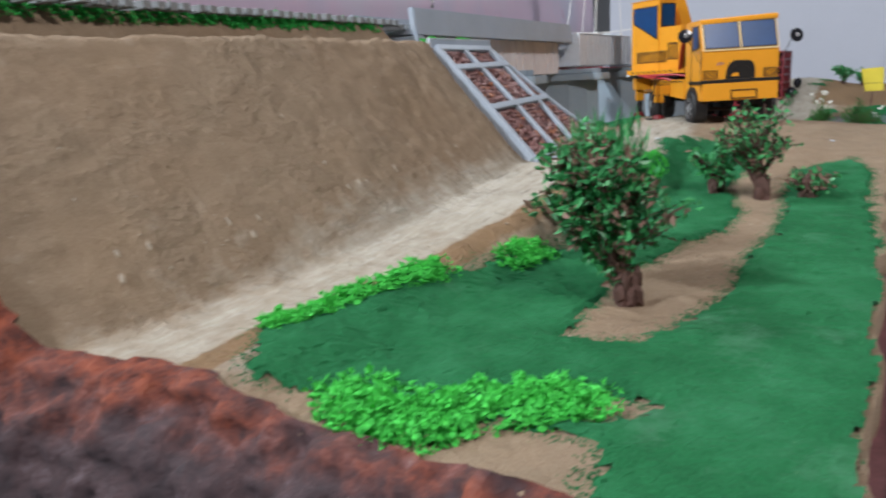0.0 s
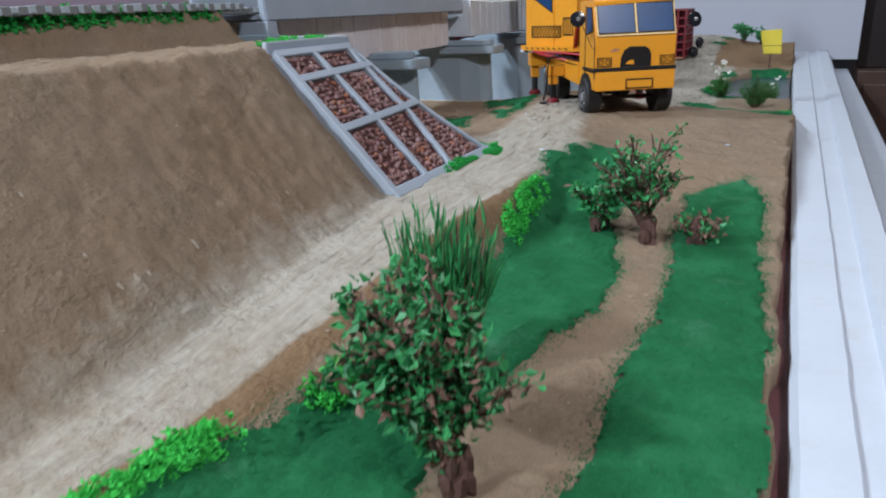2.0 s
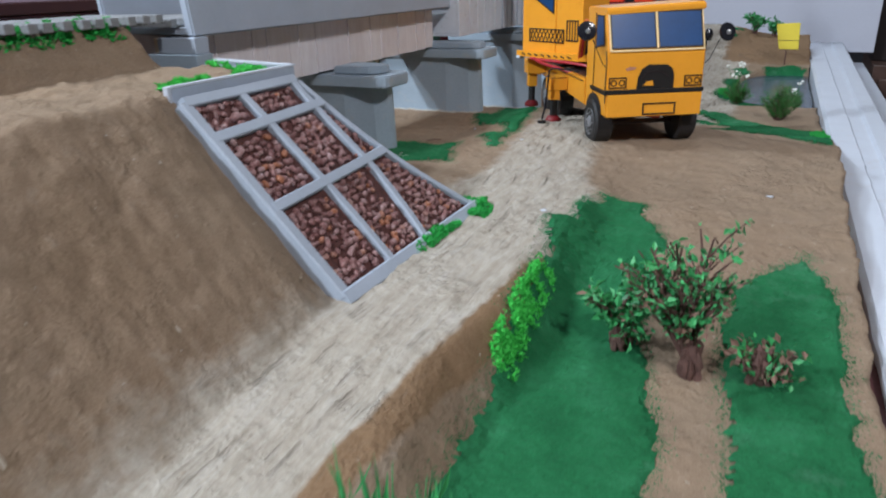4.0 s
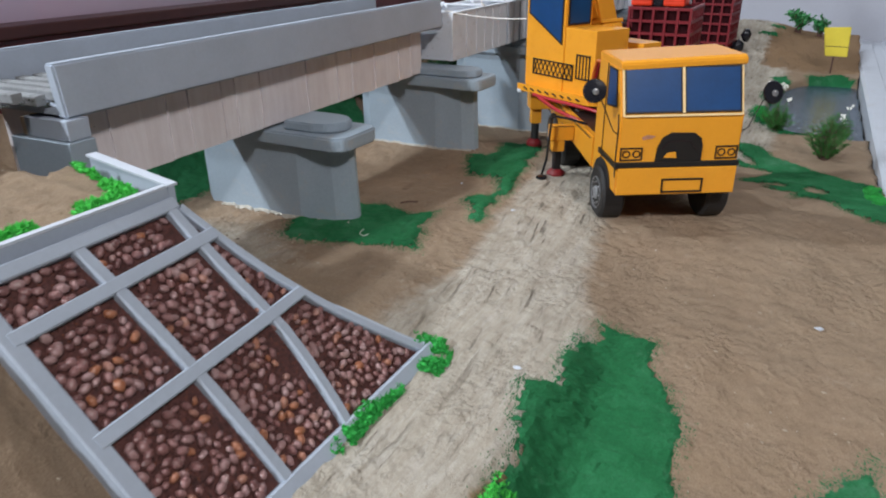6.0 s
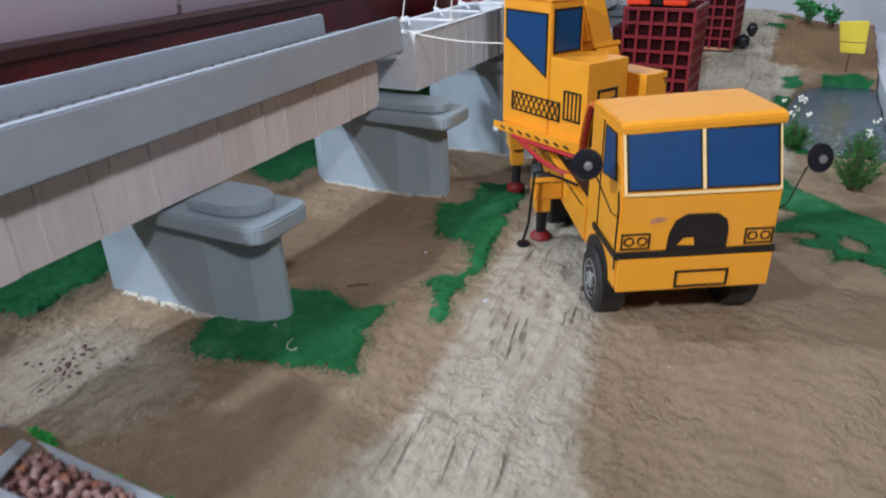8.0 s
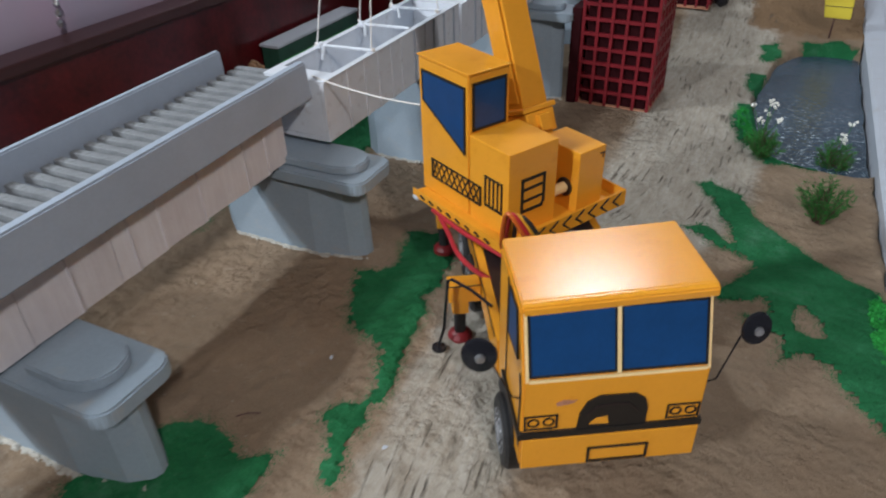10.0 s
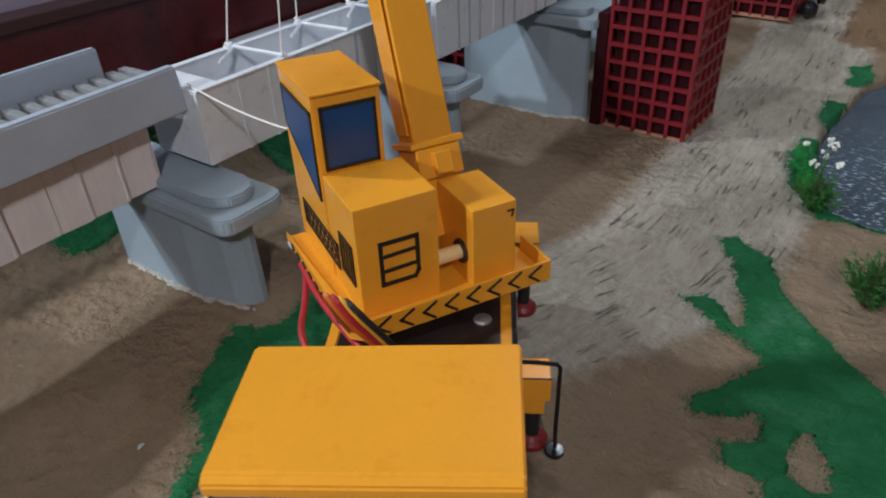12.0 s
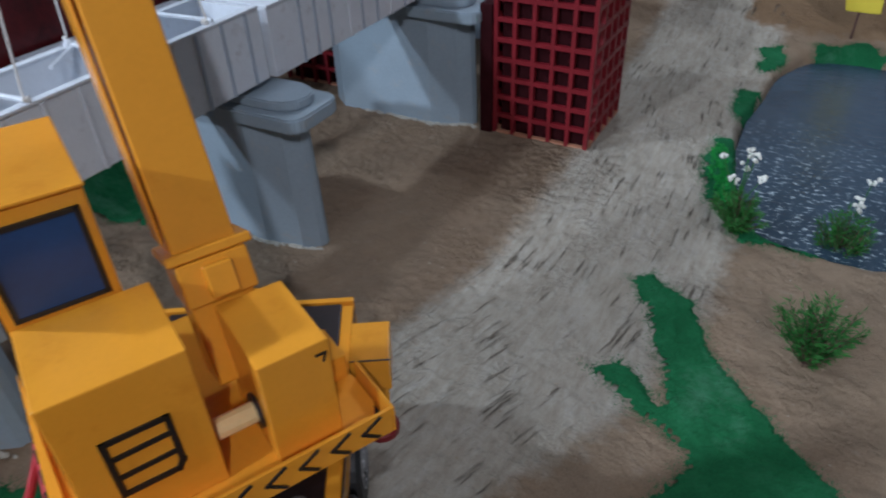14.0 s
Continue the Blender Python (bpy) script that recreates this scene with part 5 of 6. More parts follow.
def truck():
    root = thing("truck_crane", TRUCK, "orange-yellow painted card model of a truck crane on the sand", "truck crane")
    # cab: front upright below, raked windscreen above
    side = [(0.0, 0.0305), (0.0715, 0.0305), (0.0715, 0.1295), (0.013, 0.1295), (0.0, 0.094)]
    part("cab", prism(side, -0.049, 0.049, "x", bevel=0.0012), YELLOW, root, "orange-yellow painted card cab")
    roof = part("cab_roof", prism([(0.0108, -0.0025), (0.074, -0.0025), (0.074, 0.003), (0.0718, 0.0048), (0.0145, 0.0048), (0.0108, 0.0028)], -0.0485, 0.0505, "x", bevel=0.0009), YELLOW, root)
    roof.matrix_basis = pose(0.0, 0.0, 0.1313, 0, -2.2, 0)
    # raked panes, in a frame that follows the windscreen's slope
    slope = math.degrees(math.atan2(0.013, 0.0355))
    screen = pose(0, 0.0, 0.094, -slope, 0, 0)
    for x0, x1 in ((-0.0455, -0.0015), (0.0015, 0.0455)):
        pane = part("windscreen", prism([(x0, 0.003), (x1, 0.003), (x1, 0.0375), (x0, 0.0375)], -0.0012, -0.0003, "y"), NAVY, root, "dark blue painted windscreen pane")
        pane.matrix_basis = screen
        line = part("pane_line", stroke([(x0, 0.003), (x1, 0.003), (x1, 0.0375), (x0, 0.0375)], 0.0012, -0.0012, "y", -0.0005, True), BLACK, root)
        line.matrix_basis = screen
    mid = part("pane_divider", prism([(-0.001, 0.002), (0.001, 0.002), (0.001, 0.0385), (-0.001, 0.0385)], -0.002, -0.0003, "y"), YELLOW_LINE, root)
    mid.matrix_basis = screen
    for x in (-0.047, 0.047):
        p = part("screen_post_line", prism([(x - 0.0008, 0.0), (x + 0.0008, 0.0), (x + 0.0008, 0.04), (x - 0.0008, 0.04)], -0.0011, -0.0003, "y"), YELLOW_LINE, root)
        p.matrix_basis = screen
    sill = part("screen_sill", prism([(-0.046, -0.0005), (0.046, -0.0005), (0.046, 0.0012), (-0.046, 0.0012)], -0.0014, -0.0003, "y"), YELLOW_LINE, root)
    sill.matrix_basis = screen
    for s in (-1, 1):
        x = 0.0492 * s
        part("side_window", prism([(0.012, 0.1), (0.038, 0.096), (0.038, 0.1265), (0.0185, 0.1265)], x, x + 0.0007 * s, "x"), NAVY, root, "dark blue painted side window")
        part("window_line", stroke([(0.012, 0.1), (0.038, 0.096), (0.038, 0.1265), (0.0185, 0.1265)], 0.0011, 0.0009 * s, "x", x, True), BLACK, root)
        part("door_line", stroke([(0.044, 0.034), (0.044, 0.128)], 0.0008, 0.0006 * s, "x", x), BLACK, root)
        part("corner_line", stroke([(0.003, 0.045), (0.004, 0.06), (0.003, 0.085), (0.006, 0.094)], 0.0014, 0.0006 * s, "x", x), BLACK, root)
        arch = [(0.038 + 0.025 * math.cos(k), 0.0306 + 0.019 * math.sin(k)) for k in (math.pi * n / 14 for n in range(15))]
        part("wheel_arch", prism(arch, x, x + 0.0009 * s, "x"), RUBBER, root, "black painted wheel arch")
    # front: bumper band, grille, lamps, plate
    part("bumper_line", box(-0.0498, 0.0498, -0.0018, 0.001, 0.053, 0.0575, 0.0004), BLACK, root, "black bumper band")
    part("bumper_line", box(-0.051, -0.0492, -0.0015, 0.05, 0.0525, 0.0565, 0.0003), BLACK, root)
    part("lower_panel", box(-0.0485, 0.0485, -0.0022, 0.0005, 0.0305, 0.0527, 0.0006), YELLOW, root)
    grille = [(-0.019, 0.0577), (0.0185, 0.0577), (0.0185, 0.07), (0.0165, 0.0765), (0.011, 0.0805), (-0.008, 0.081), (-0.0145, 0.077), (-0.018, 0.069)]
    part("grille", prism(grille, -0.001, -0.0002, "y"), BLACK, root, "black rounded painted grille")
    part("grille_mark", prism([(-0.0125, 0.061), (-0.002, 0.0605), (-0.003, 0.0655), (-0.009, 0.065)], -0.0016, -0.0008, "y"), YELLOW, root)
    part("grille_arc", stroke([(-0.014, 0.068), (-0.009, 0.0735), (0.0, 0.0745), (0.008, 0.0735), (0.013, 0.068)], 0.0012, -0.0006, "y", -0.001), DARK_DECK, root)
    for s in (-1, 1):
        c = 0.0385 * s
        part("headlight", stroke([(c - 0.0085, 0.0595), (c + 0.0085, 0.0595), (c + 0.0085, 0.069), (c - 0.0085, 0.069)], 0.0009, -0.0007, "y", -0.0002, True), BLACK, root, "headlight drawn in black marker")
        for q in (-0.004, 0.0042):
            ring = [(c + q + 0.0028 * math.cos(k), 0.0642 + 0.0026 * math.sin(k)) for k in (2 * math.pi * n / 12 for n in range(12))]
            part("lamp_ring", stroke(ring, 0.0008, -0.0006, "y", -0.0002, True), BLACK, root)
    part("plate_line", stroke([(-0.0115, 0.0328), (0.021, 0.0328), (0.021, 0.0432), (-0.0115, 0.0432)], 0.0012, -0.0009, "y", -0.0023, True), BLACK, root, "black outline of a blank number plate")
    part("scuff", prism([(-0.03, 0.0755), (-0.0225, 0.0765), (-0.02, 0.0785), (-0.027, 0.0795), (-0.031, 0.0775)], -0.0005, -0.0001, "y"), RUST_BASE, root, "brown scuff in the paint")
    # chassis and deck
    for s in (-1, 1):
        x0, x1 = (0.044, 0.05) if s > 0 else (-0.05, -0.044)
        part("chassis_beam", prism([(0.0717, 0.032), (0.3, 0.04), (0.3, 0.058), (0.0717, 0.0595)], x0, x1, "x", bevel=0.0006), YELLOW, root, "orange-yellow chassis side beam")
        part("beam_line", stroke([(0.08, 0.0565), (0.298, 0.0555)], 0.0009, 0.0006 * s, "x", 0.0501 * s), BLACK, root)
    part("deck", box(-0.0438, 0.0438, 0.0722, 0.3, 0.052, 0.0588, 0.0004), DARK_DECK, root, "dark brown painted deck")
    part("tail_board", box(-0.05, 0.05, 0.3005, 0.304, 0.036, 0.06, 0.0006), YELLOW, root)
    part("underframe", box(-0.03, 0.03, 0.06, 0.29, 0.026, 0.05, 0.002), DARK_DECK, root)
    for x, y in ((0.034, 0.182), (-0.036, 0.18), (0.03, 0.25)):
        part("stud", spun([(0.0589, 0.0052), (0.0594, 0.0052), (0.0602, 0.0042), (0.0606, 0.0002)], "z", (x, y, 0), 18), STEEL, root, "silver drawing pin")
    for y in (0.035, 0.185, 0.232):
        for s in (-1, 1):
            wheel(root, s * 0.0445, y, s, 0.0228, 0.019)
    part("front_axle", tube([(-0.036, 0.038, 0.018), (0.036, 0.038, 0.018)], 0.0025, 8), DARK_DECK, root)
    # outriggers: a yellow arm and sleeve, a black jack and a dark red pad; the rear arms are larger boxes
    for x, y, wide, low, high in ((-0.065, 0.146, 0.007, 0.038, 0.052), (-0.066, 0.263, 0.0115, 0.044, 0.063), (0.0615, 0.149, 0.008, 0.038, 0.054), (0.0605, 0.266, 0.0135, 0.044, 0.0635)):
        s = 1 if x > 0 else -1
        tip = x + 0.0085 * s
        o = part("outrigger", box(min(0.0505 * s, tip), max(0.0505 * s, tip), y - wide, y + wide, low, high, 0.0008), YELLOW, root, "orange-yellow outrigger arm")
        part("sleeve", box(x - 0.006, x + 0.006, y - 0.0058, y + 0.0058, 0.0265, low - 0.0002, 0.0007), YELLOW, o, "orange-yellow square sleeve")
        part("edge_line", stroke([(min(0.051 * s, tip), y - wide), (max(0.051 * s, tip), y - wide)], 0.0007, 0.0005, "z", high), BLACK, o)
        part("jack", tube([(x, y, 0.0265), (x, y, 0.007)], 0.0044, 12), RUBBER, o, "black jack leg")
        part("foot_pad", spun([(0.0, 0.0092), (0.0035, 0.0092), (0.0062, 0.0072), (0.0078, 0.005)], "z", (x, y, 0.0), 18), RED_FOOT, o, "dark red foot pad")
    # mirrors on wires, and the bent side wires with their screws
    for mx, my, mz in ((0.074, 0.0102, 0.1085), (-0.0712, 0.001, 0.1145)):
        s = 1 if mx > 0 else -1
        w = part("mirror_wire", tube([(0.0492 * s, 0.004, 0.079), (0.054 * s, 0.002, 0.083), (mx - 0.006 * s, my + 0.002, mz - 0.007), (mx, my + 0.001, mz)], 0.0005, 5), GLOSS_BLACK, root)
        disc = part("mirror", spun([(-0.0024, 0.002), (-0.002, 0.0052), (-0.0014, 0.0086), (0.0, 0.0092), (0.0014, 0.0084), (0.0022, 0.003)], "y", (0, 0, 0), 22), GLOSS_BLACK, w, "glossy black press stud used as a mirror", shade=False)
        disc.matrix_basis = pose(mx, my, mz, -14, 0, 12 * s)
        part("stud_boss", spun([(-0.0042, 0.0014), (-0.0038, 0.0024), (-0.0022, 0.0026)], "y", (mx, my, mz), 12), STEEL, w)
    for line in (((-0.049, 0.1, 0.064), (-0.06, 0.118, 0.0645), (-0.0715, 0.1315, 0.0645), (-0.0742, 0.134, 0.062), (-0.078, 0.1335, 0.02), (-0.082, 0.133, 0.006)),
                 ((0.0495, 0.1425, 0.0642), (0.06, 0.142, 0.0646), (0.072, 0.141, 0.0645), (0.0737, 0.1405, 0.0625), (0.0736, 0.1398, 0.02), (0.0738, 0.139, 0.006))):
        w = part("side_wire", tube(line, 0.0012, 7), GLOSS_BLACK, root, "bent black wire")
        part("screw", spun([(-0.002, 0.002), (0.001, 0.0048), (0.0026, 0.0056), (0.0042, 0.005), (0.0044, 0.001)], "z", (line[-1][0], line[-1][1], 0.0), 12), GLOSS_BLACK, w, "black screw head")
    return root


def superstructure(root):
    """The slewing crane part, turned towards the bridge."""
    m = TRUCK.inverted() @ pose(0.008, 1.484, 0.0, 0, 0, 62.2)

    def p(name, bm, mat, label="", parent=None, shade=False):
        ob = part(name, bm, mat, parent or root, label, shade)
        if parent is None:
            ob.matrix_basis = m
        return ob

    p("turntable", spun([(0.0952, 0.03), (0.099, 0.03), (0.1, 0.027), (0.1042, 0.027)], "z", (0.05, 0.045, 0), 28), DARK_DECK)
    outline = [(-0.002, -0.002), (0.104, -0.002), (0.1105, 0.012), (0.1105, 0.03), (0.1, 0.05), (0.1, 0.112), (-0.008, 0.112), (-0.008, 0.02)]
    p("slew_base", prism(outline, 0.1044, 0.1085, bevel=0.0005), YELLOW, "orange-yellow card slewing base")
    # rim with chevrons at the rear and dashes at the side
    rear = p("rear_rim", prism([(-0.002, -0.0035), (0.1105, -0.0035), (0.1105, -0.0021), (-0.002, -0.0021)], 0.1045, 0.1175), YELLOW)
    p("corner_rim", prism([(0.1107, -0.0035), (0.112, -0.0035), (0.1125, 0.028), (0.1112, 0.028)], 0.1045, 0.1175), YELLOW)
    for k in range(8):
        x = 0.005 + 0.0132 * k
        p("chevron", stroke([(x + 0.0065, 0.1062), (x, 0.1115), (x + 0.0075, 0.1162)], 0.0014, -0.0006, "y", -0.0036), BLACK, "black marker chevron", parent=rear)
    side = p("side_rim", prism([(-0.0085, 0.004), (-0.0025, -0.002), (-0.0025, 0.005), (-0.0092, 0.112), (-0.0095, 0.112)], 0.1045, 0.112), YELLOW)
    for k in range(8):
        y = 0.016 + 0.0115 * k
        p("dash", stroke([(y, 0.1075), (y + 0.004, 0.1088)], 0.0014, -0.0009, "x", -0.0095), BLACK, "black marker dash", parent=side)
    p("torn_edge", box(-0.0098, 0.0, 0.106, 0.113, 0.1015, 0.106, 0.0014), LEDGE, "torn white card edge")
    # engine housing and driver's cab
    p("engine_housing", box(0.003, 0.0485, 0.0102, 0.0535, 0.1087, 0.1745, 0.0008), YELLOW, "orange-yellow engine housing")
    p("cab_lower", prism([(0.054, 0.1087), (0.114, 0.1087), (0.114, 0.217), (0.054, 0.217)], 0.0025, 0.0395, "x", bevel=0.0008), YELLOW, "orange-yellow crane driver's cab")
    p("cab_top", box(0.0018, 0.0402, 0.053, 0.115, 0.2172, 0.2185, 0.0005), YELLOW)
    win = [(0.058, 0.158), (0.058, 0.2075), (0.1085, 0.2075), (0.1085, 0.185)]
    p("cab_window", prism(win, 0.0016, 0.0023, "x"), NAVY, "dark blue painted cab window")
    p("window_line", stroke(win, 0.0016, -0.001, "x", 0.0024, True), BLACK)
    win = [(0.0065, 0.177), (0.0355, 0.177), (0.0355, 0.2105), (0.0065, 0.2105)]
    p("rear_window", prism(win, 0.0532, 0.0539, "y"), NAVY, "dark blue painted rear window")
    p("window_line", stroke(win, 0.0018, -0.001, "y", 0.0539, True), BLACK)
    # vents drawn with marker
    hatch = bmesh.new()
    stroke([(0.04, 0.1235), (0.1, 0.1235), (0.1, 0.1385), (0.04, 0.1385)], 0.0013, -0.0008, "x", 0.0024, True, bm=hatch)
    for k in range(9):
        y = 0.041 + 0.0066 * k
        stroke([(y, 0.1385), (min(y + 0.008, 0.0995), 0.1238)], 0.0009, -0.0007, "x", 0.0024, bm=hatch)
        stroke([(min(y + 0.008, 0.0995), 0.1385), (y, 0.1238)], 0.0009, -0.0006, "x", 0.0024, bm=hatch)
    p("side_grating", hatch, BLACK, "crossed black marker grating")
    bars = bmesh.new()
    stroke([(0.017, 0.1265), (0.035, 0.1265), (0.035, 0.1495), (0.017, 0.1495)], 0.0015, -0.0008, "x", 0.0029, True, bm=bars)
    for k in range(3):
        stroke([(0.0215 + 0.0045 * k, 0.1265), (0.0215 + 0.0045 * k, 0.1495)], 0.0013, -0.0007, "x", 0.0029, bm=bars)
    p("side_vent", bars, BLACK, "black marker vent")
    bars = bmesh.new()
    stroke([(0.0155, 0.1265), (0.034, 0.1265), (0.036, 0.13), (0.036, 0.1515), (0.0155, 0.1515)], 0.0022, -0.0008, "y", 0.0101, True, bm=bars)
    for z in (0.1345, 0.1435):
        stroke([(0.0155, z), (0.036, z + 0.0006)], 0.002, -0.0007, "y", 0.0101, bm=bars)
    p("rear_vent", bars, BLACK, "black marker vent")
    # winch box beside the boom
    p("winch_box", box(0.0665, 0.0935, 0.0055, 0.047, 0.1087, 0.158, 0.0008), YELLOW, "orange-yellow winch box")
    p("winch_mark", stroke([(0.0905, 0.149), (0.0915, 0.1525), (0.088, 0.1525)], 0.0009, -0.0006, "y", 0.0054), BLACK)
    p("winch_pin", tube([(0.05, 0.018, 0.127), (0.067, 0.018, 0.127)], 0.0042, 12), YELLOW_LINE, "pale cardboard roller")
    p("winch_hole", spun([(0.0648, 0.0072), (0.0663, 0.0072)], "x", (0, 0.018, 0.127), 16), DARK_DECK)
    p("side_box", box(0.096, 0.1085, 0.03, 0.05, 0.1087, 0.1215, 0.0008), YELLOW)
    # boom with its collar and brackets
    low, way = Vector((0.0, 0.05, 0.121)), Vector((0.0, 0.36, 0.93)).normalized()

    def boom_box(x0, x1, half, a, b, taper=1.0):
        bm, rows = bmesh.new(), []
        n = Vector((0, way.z, -way.y))
        for d, k in ((a, 1.0), (b, taper)):
            c, xm, h = low + way * d, (x0 + x1) / 2, (x1 - x0) / 2 * k
            rows.append([bm.verts.new(c + Vector((xm + q * h, 0, 0)) + n * r * half * k) for q, r in ((-1, -1), (1, -1), (1, 1), (-1, 1))])
        for k in range(4):
            bm.faces.new((rows[0][k], rows[0][(k + 1) % 4], rows[1][(k + 1) % 4], rows[1][k]))
        bm.faces.new(rows[0][::-1])
        bm.faces.new(rows[1])
        bmesh.ops.bevel(bm, geom=list(bm.edges), offset=0.0007, segments=1, affect="EDGES")
        return bm

    p("boom", boom_box(0.059, 0.084, 0.0115, 0.0, 0.5, 0.82), YELLOW, "orange-yellow boom reaching up towards the bridge")
    p("boom_collar", boom_box(0.0555, 0.0885, 0.015, 0.052, 0.056), YELLOW, "flat collar round the boom")
    p("boom_bracket", boom_box(0.058, 0.0855, 0.0145, 0.034, 0.0515), YELLOW)
    p("bracket_block", boom_box(0.067, 0.078, 0.0185, 0.036, 0.049), YELLOW)
    p("boom_plate", boom_box(0.0572, 0.0585, 0.009, 0.06, 0.2), YELLOW)
    p("boom_tip", boom_box(0.062, 0.081, 0.009, 0.5, 0.53), DARK_DECK)
    # loose wires between the slewing part and the truck
    # one along the underside of the rim, the rest looped up in a bundle beside the engine housing
    bundle = ((0.0, 0.0, RED_HOSE, 0.0017), (0.0028, -0.001, YELLOW_HOSE, 0.0014), (-0.0026, 0.0012, ORANGE_HOSE, 0.0015), (0.0052, -0.0026, RUBBER, 0.0016))
    runs = [(((-0.0095, 0.085, 0.1032), (-0.0105, 0.05, 0.1025), (-0.0085, 0.02, 0.1022), (-0.004, -0.004, 0.1), (0.004, -0.018, 0.0945)), RED_HOSE, 0.0018),
            (((-0.0098, 0.075, 0.1015), (-0.018, 0.052, 0.0995), (-0.027, 0.03, 0.099), (-0.029, 0.01, 0.097), (-0.022, -0.008, 0.092), (-0.012, -0.022, 0.0875)), RED_HOSE, 0.0019)]
    for a, b, mat, thick in bundle:
        runs.append((((-0.004 + a, 0.004 + b, 0.107), (-0.0145 + a, -0.009 + b, 0.134), (-0.02 + a, -0.02 + b, 0.152 + b), (-0.014 + a, -0.026 + b, 0.141), (-0.001 + a, -0.025 + b, 0.118), (0.009 + a, -0.027 + b, 0.097)), mat, thick))
    for pts, mat, thick in runs:
        curve = []
        q = [Vector(v) for v in pts]
        for a, b, c, d in zip([q[0]] + q[:-2], q[:-1], q[1:], q[2:] + [q[-1]]):
            for k in range(5):
                t = k / 5
                curve.append(0.5 * ((2 * b) + (c - a) * t + (2 * a - 5 * b + 4 * c - d) * t * t + (3 * b - a - 3 * c + d) * t ** 3))
        curve.append(q[-1])
        p("hose", tube(curve, thick, 8), mat, "loose coloured wire")
    return m


ROOT = truck()
superstructure(ROOT)


def lifting_strings():
    hook = Vector((-0.186, 1.683, 0.63))
    root = thing("lifting_sling", Matrix.Translation(hook), "knotted white string sling holding the girder", "sling")

    def rope(a, b, sag=0.0, r=0.0007):
        pts = []
        for k in range(13):
            q = k / 12
            pts.append(a.lerp(b, q) - hook + Vector((0, 0, -sag * 4 * q * (1 - q))))
        bm = tube(pts, r, 5)
        for _ in range(4):
            ico(bm, b - hook + Vector((random.gauss(0, 0.001), random.gauss(0, 0.001), random.gauss(0.001, 0.002))), 0.0018, jitter=0.4)
        part("string", bm, STRING, root)

    for x, y in ((-0.2445, 1.624), (-0.188, 1.628), (-0.2445, 1.7), (-0.188, 1.765), (-0.2445, 1.765)):
        rope(hook, Vector((x, y, 0.181)))
    part("hook", spun([(-0.012, 0.002), (-0.006, 0.006), (0.006, 0.006), (0.012, 0.002)], "z", (0, 0, 0), 12), DARK_DECK, root)
    loose = thing("loose_string", pose(0, 0, 0), "slack white string tied between girder and crane cab", "string")
    a, b = Vector((-0.2, 1.552, 0.1822)), Vector((-0.0925, 1.54, 0.178))
    pts = [a.lerp(b, k / 10) + Vector((0, 0, -0.003 * 4 * (k / 10) * (1 - k / 10))) for k in range(11)]
    part("string", tube(pts, 0.0007, 5), STRING, loose)


lifting_strings()


# ---- cribs and far things ----
def crib(m, label, cols=5, rows=8, cell=0.0205):
    w = cols * cell
    root = thing("timber_crib", m, label, "crib", "maroon lattice cribs")
    # Near-black block inside the lattice; its colour supplies the shade between bars.
    part("shade_core", box(-w + 0.005, -0.005, 0.005, w - 0.005, 0.001, rows * cell - 0.002), CRIB_DARK, root, "dark block for the shade inside the lattice")
    t = 0.0023
    for k in range(rows + 1):
        z = k * cell
        bm = bmesh.new()
        for x0, x1, y0, y1 in ((-w - t, t, -t, t), (-w - t, t, w - t, w + t), (-t, t, t, w - t), (-w - t, -w + t, t, w - t)):
            box(x0, x1, y0, y1, z - t, z + t, bm=bm)
        part("level_bar", bm, CRIB if k else RUST_BASE, root)
    for k in range(cols + 1):
        for y in (0.0, w):
            part("post", box(-w + k * cell - t * 0.9, -w + k * cell + t * 0.9, y - t * 1.15, y + t * 1.15, 0.0, rows * cell), CRIB, root)
        for x in ((0.0, -w) if 0 < k < cols else ()):
            part("post", box(x - t * 1.15, x + t * 1.15, k * cell - t * 0.9, k * cell + t * 0.9, 0.0, rows * cell), CRIB, root)
    return root


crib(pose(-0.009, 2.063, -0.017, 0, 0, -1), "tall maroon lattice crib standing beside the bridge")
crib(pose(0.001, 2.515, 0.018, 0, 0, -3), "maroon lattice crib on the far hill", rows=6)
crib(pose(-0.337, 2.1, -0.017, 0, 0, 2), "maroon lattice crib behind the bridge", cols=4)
# Plain dark box set into the dark gap between pier and crib.
solid("dark_gap_box", box(-0.128, -0.1145, 2.06, 2.12, -0.03, 0.12, 0.001), CRIB_DARK, "dark box in the gap between pier and crib", "prop")


def blocks():
    for x in (-0.098, -0.043):
        root = thing("orange_block", pose(x, 2.085, 0.1492), "glossy red-orange plastic block on top of the crib", "block", "orange blocks")
        part("body", box(-0.018, 0.018, 0, 0.05, 0, 0.026, 0.004), VIVID, root)
        for z in (0.009, 0.017):
            part("ridge", box(-0.0165, 0.0165, -0.0012, -0.0001, z, z + 0.0022), VIVID, root)
    # Added box that fills in for the dark gap between the blocks.
    solid("gap_filler", box(-0.079, -0.0622, 2.09, 2.13, 0.1492, 0.178, 0.001), GLOSS_BLACK, "black box filling the dark gap between two orange blocks", "box")
    solid("white_strip", box(-0.118, -0.024, 2.139, 2.145, 0.1492, 0.19, 0.001), LEDGE, "white card strip on top of the crib", "card")


blocks()


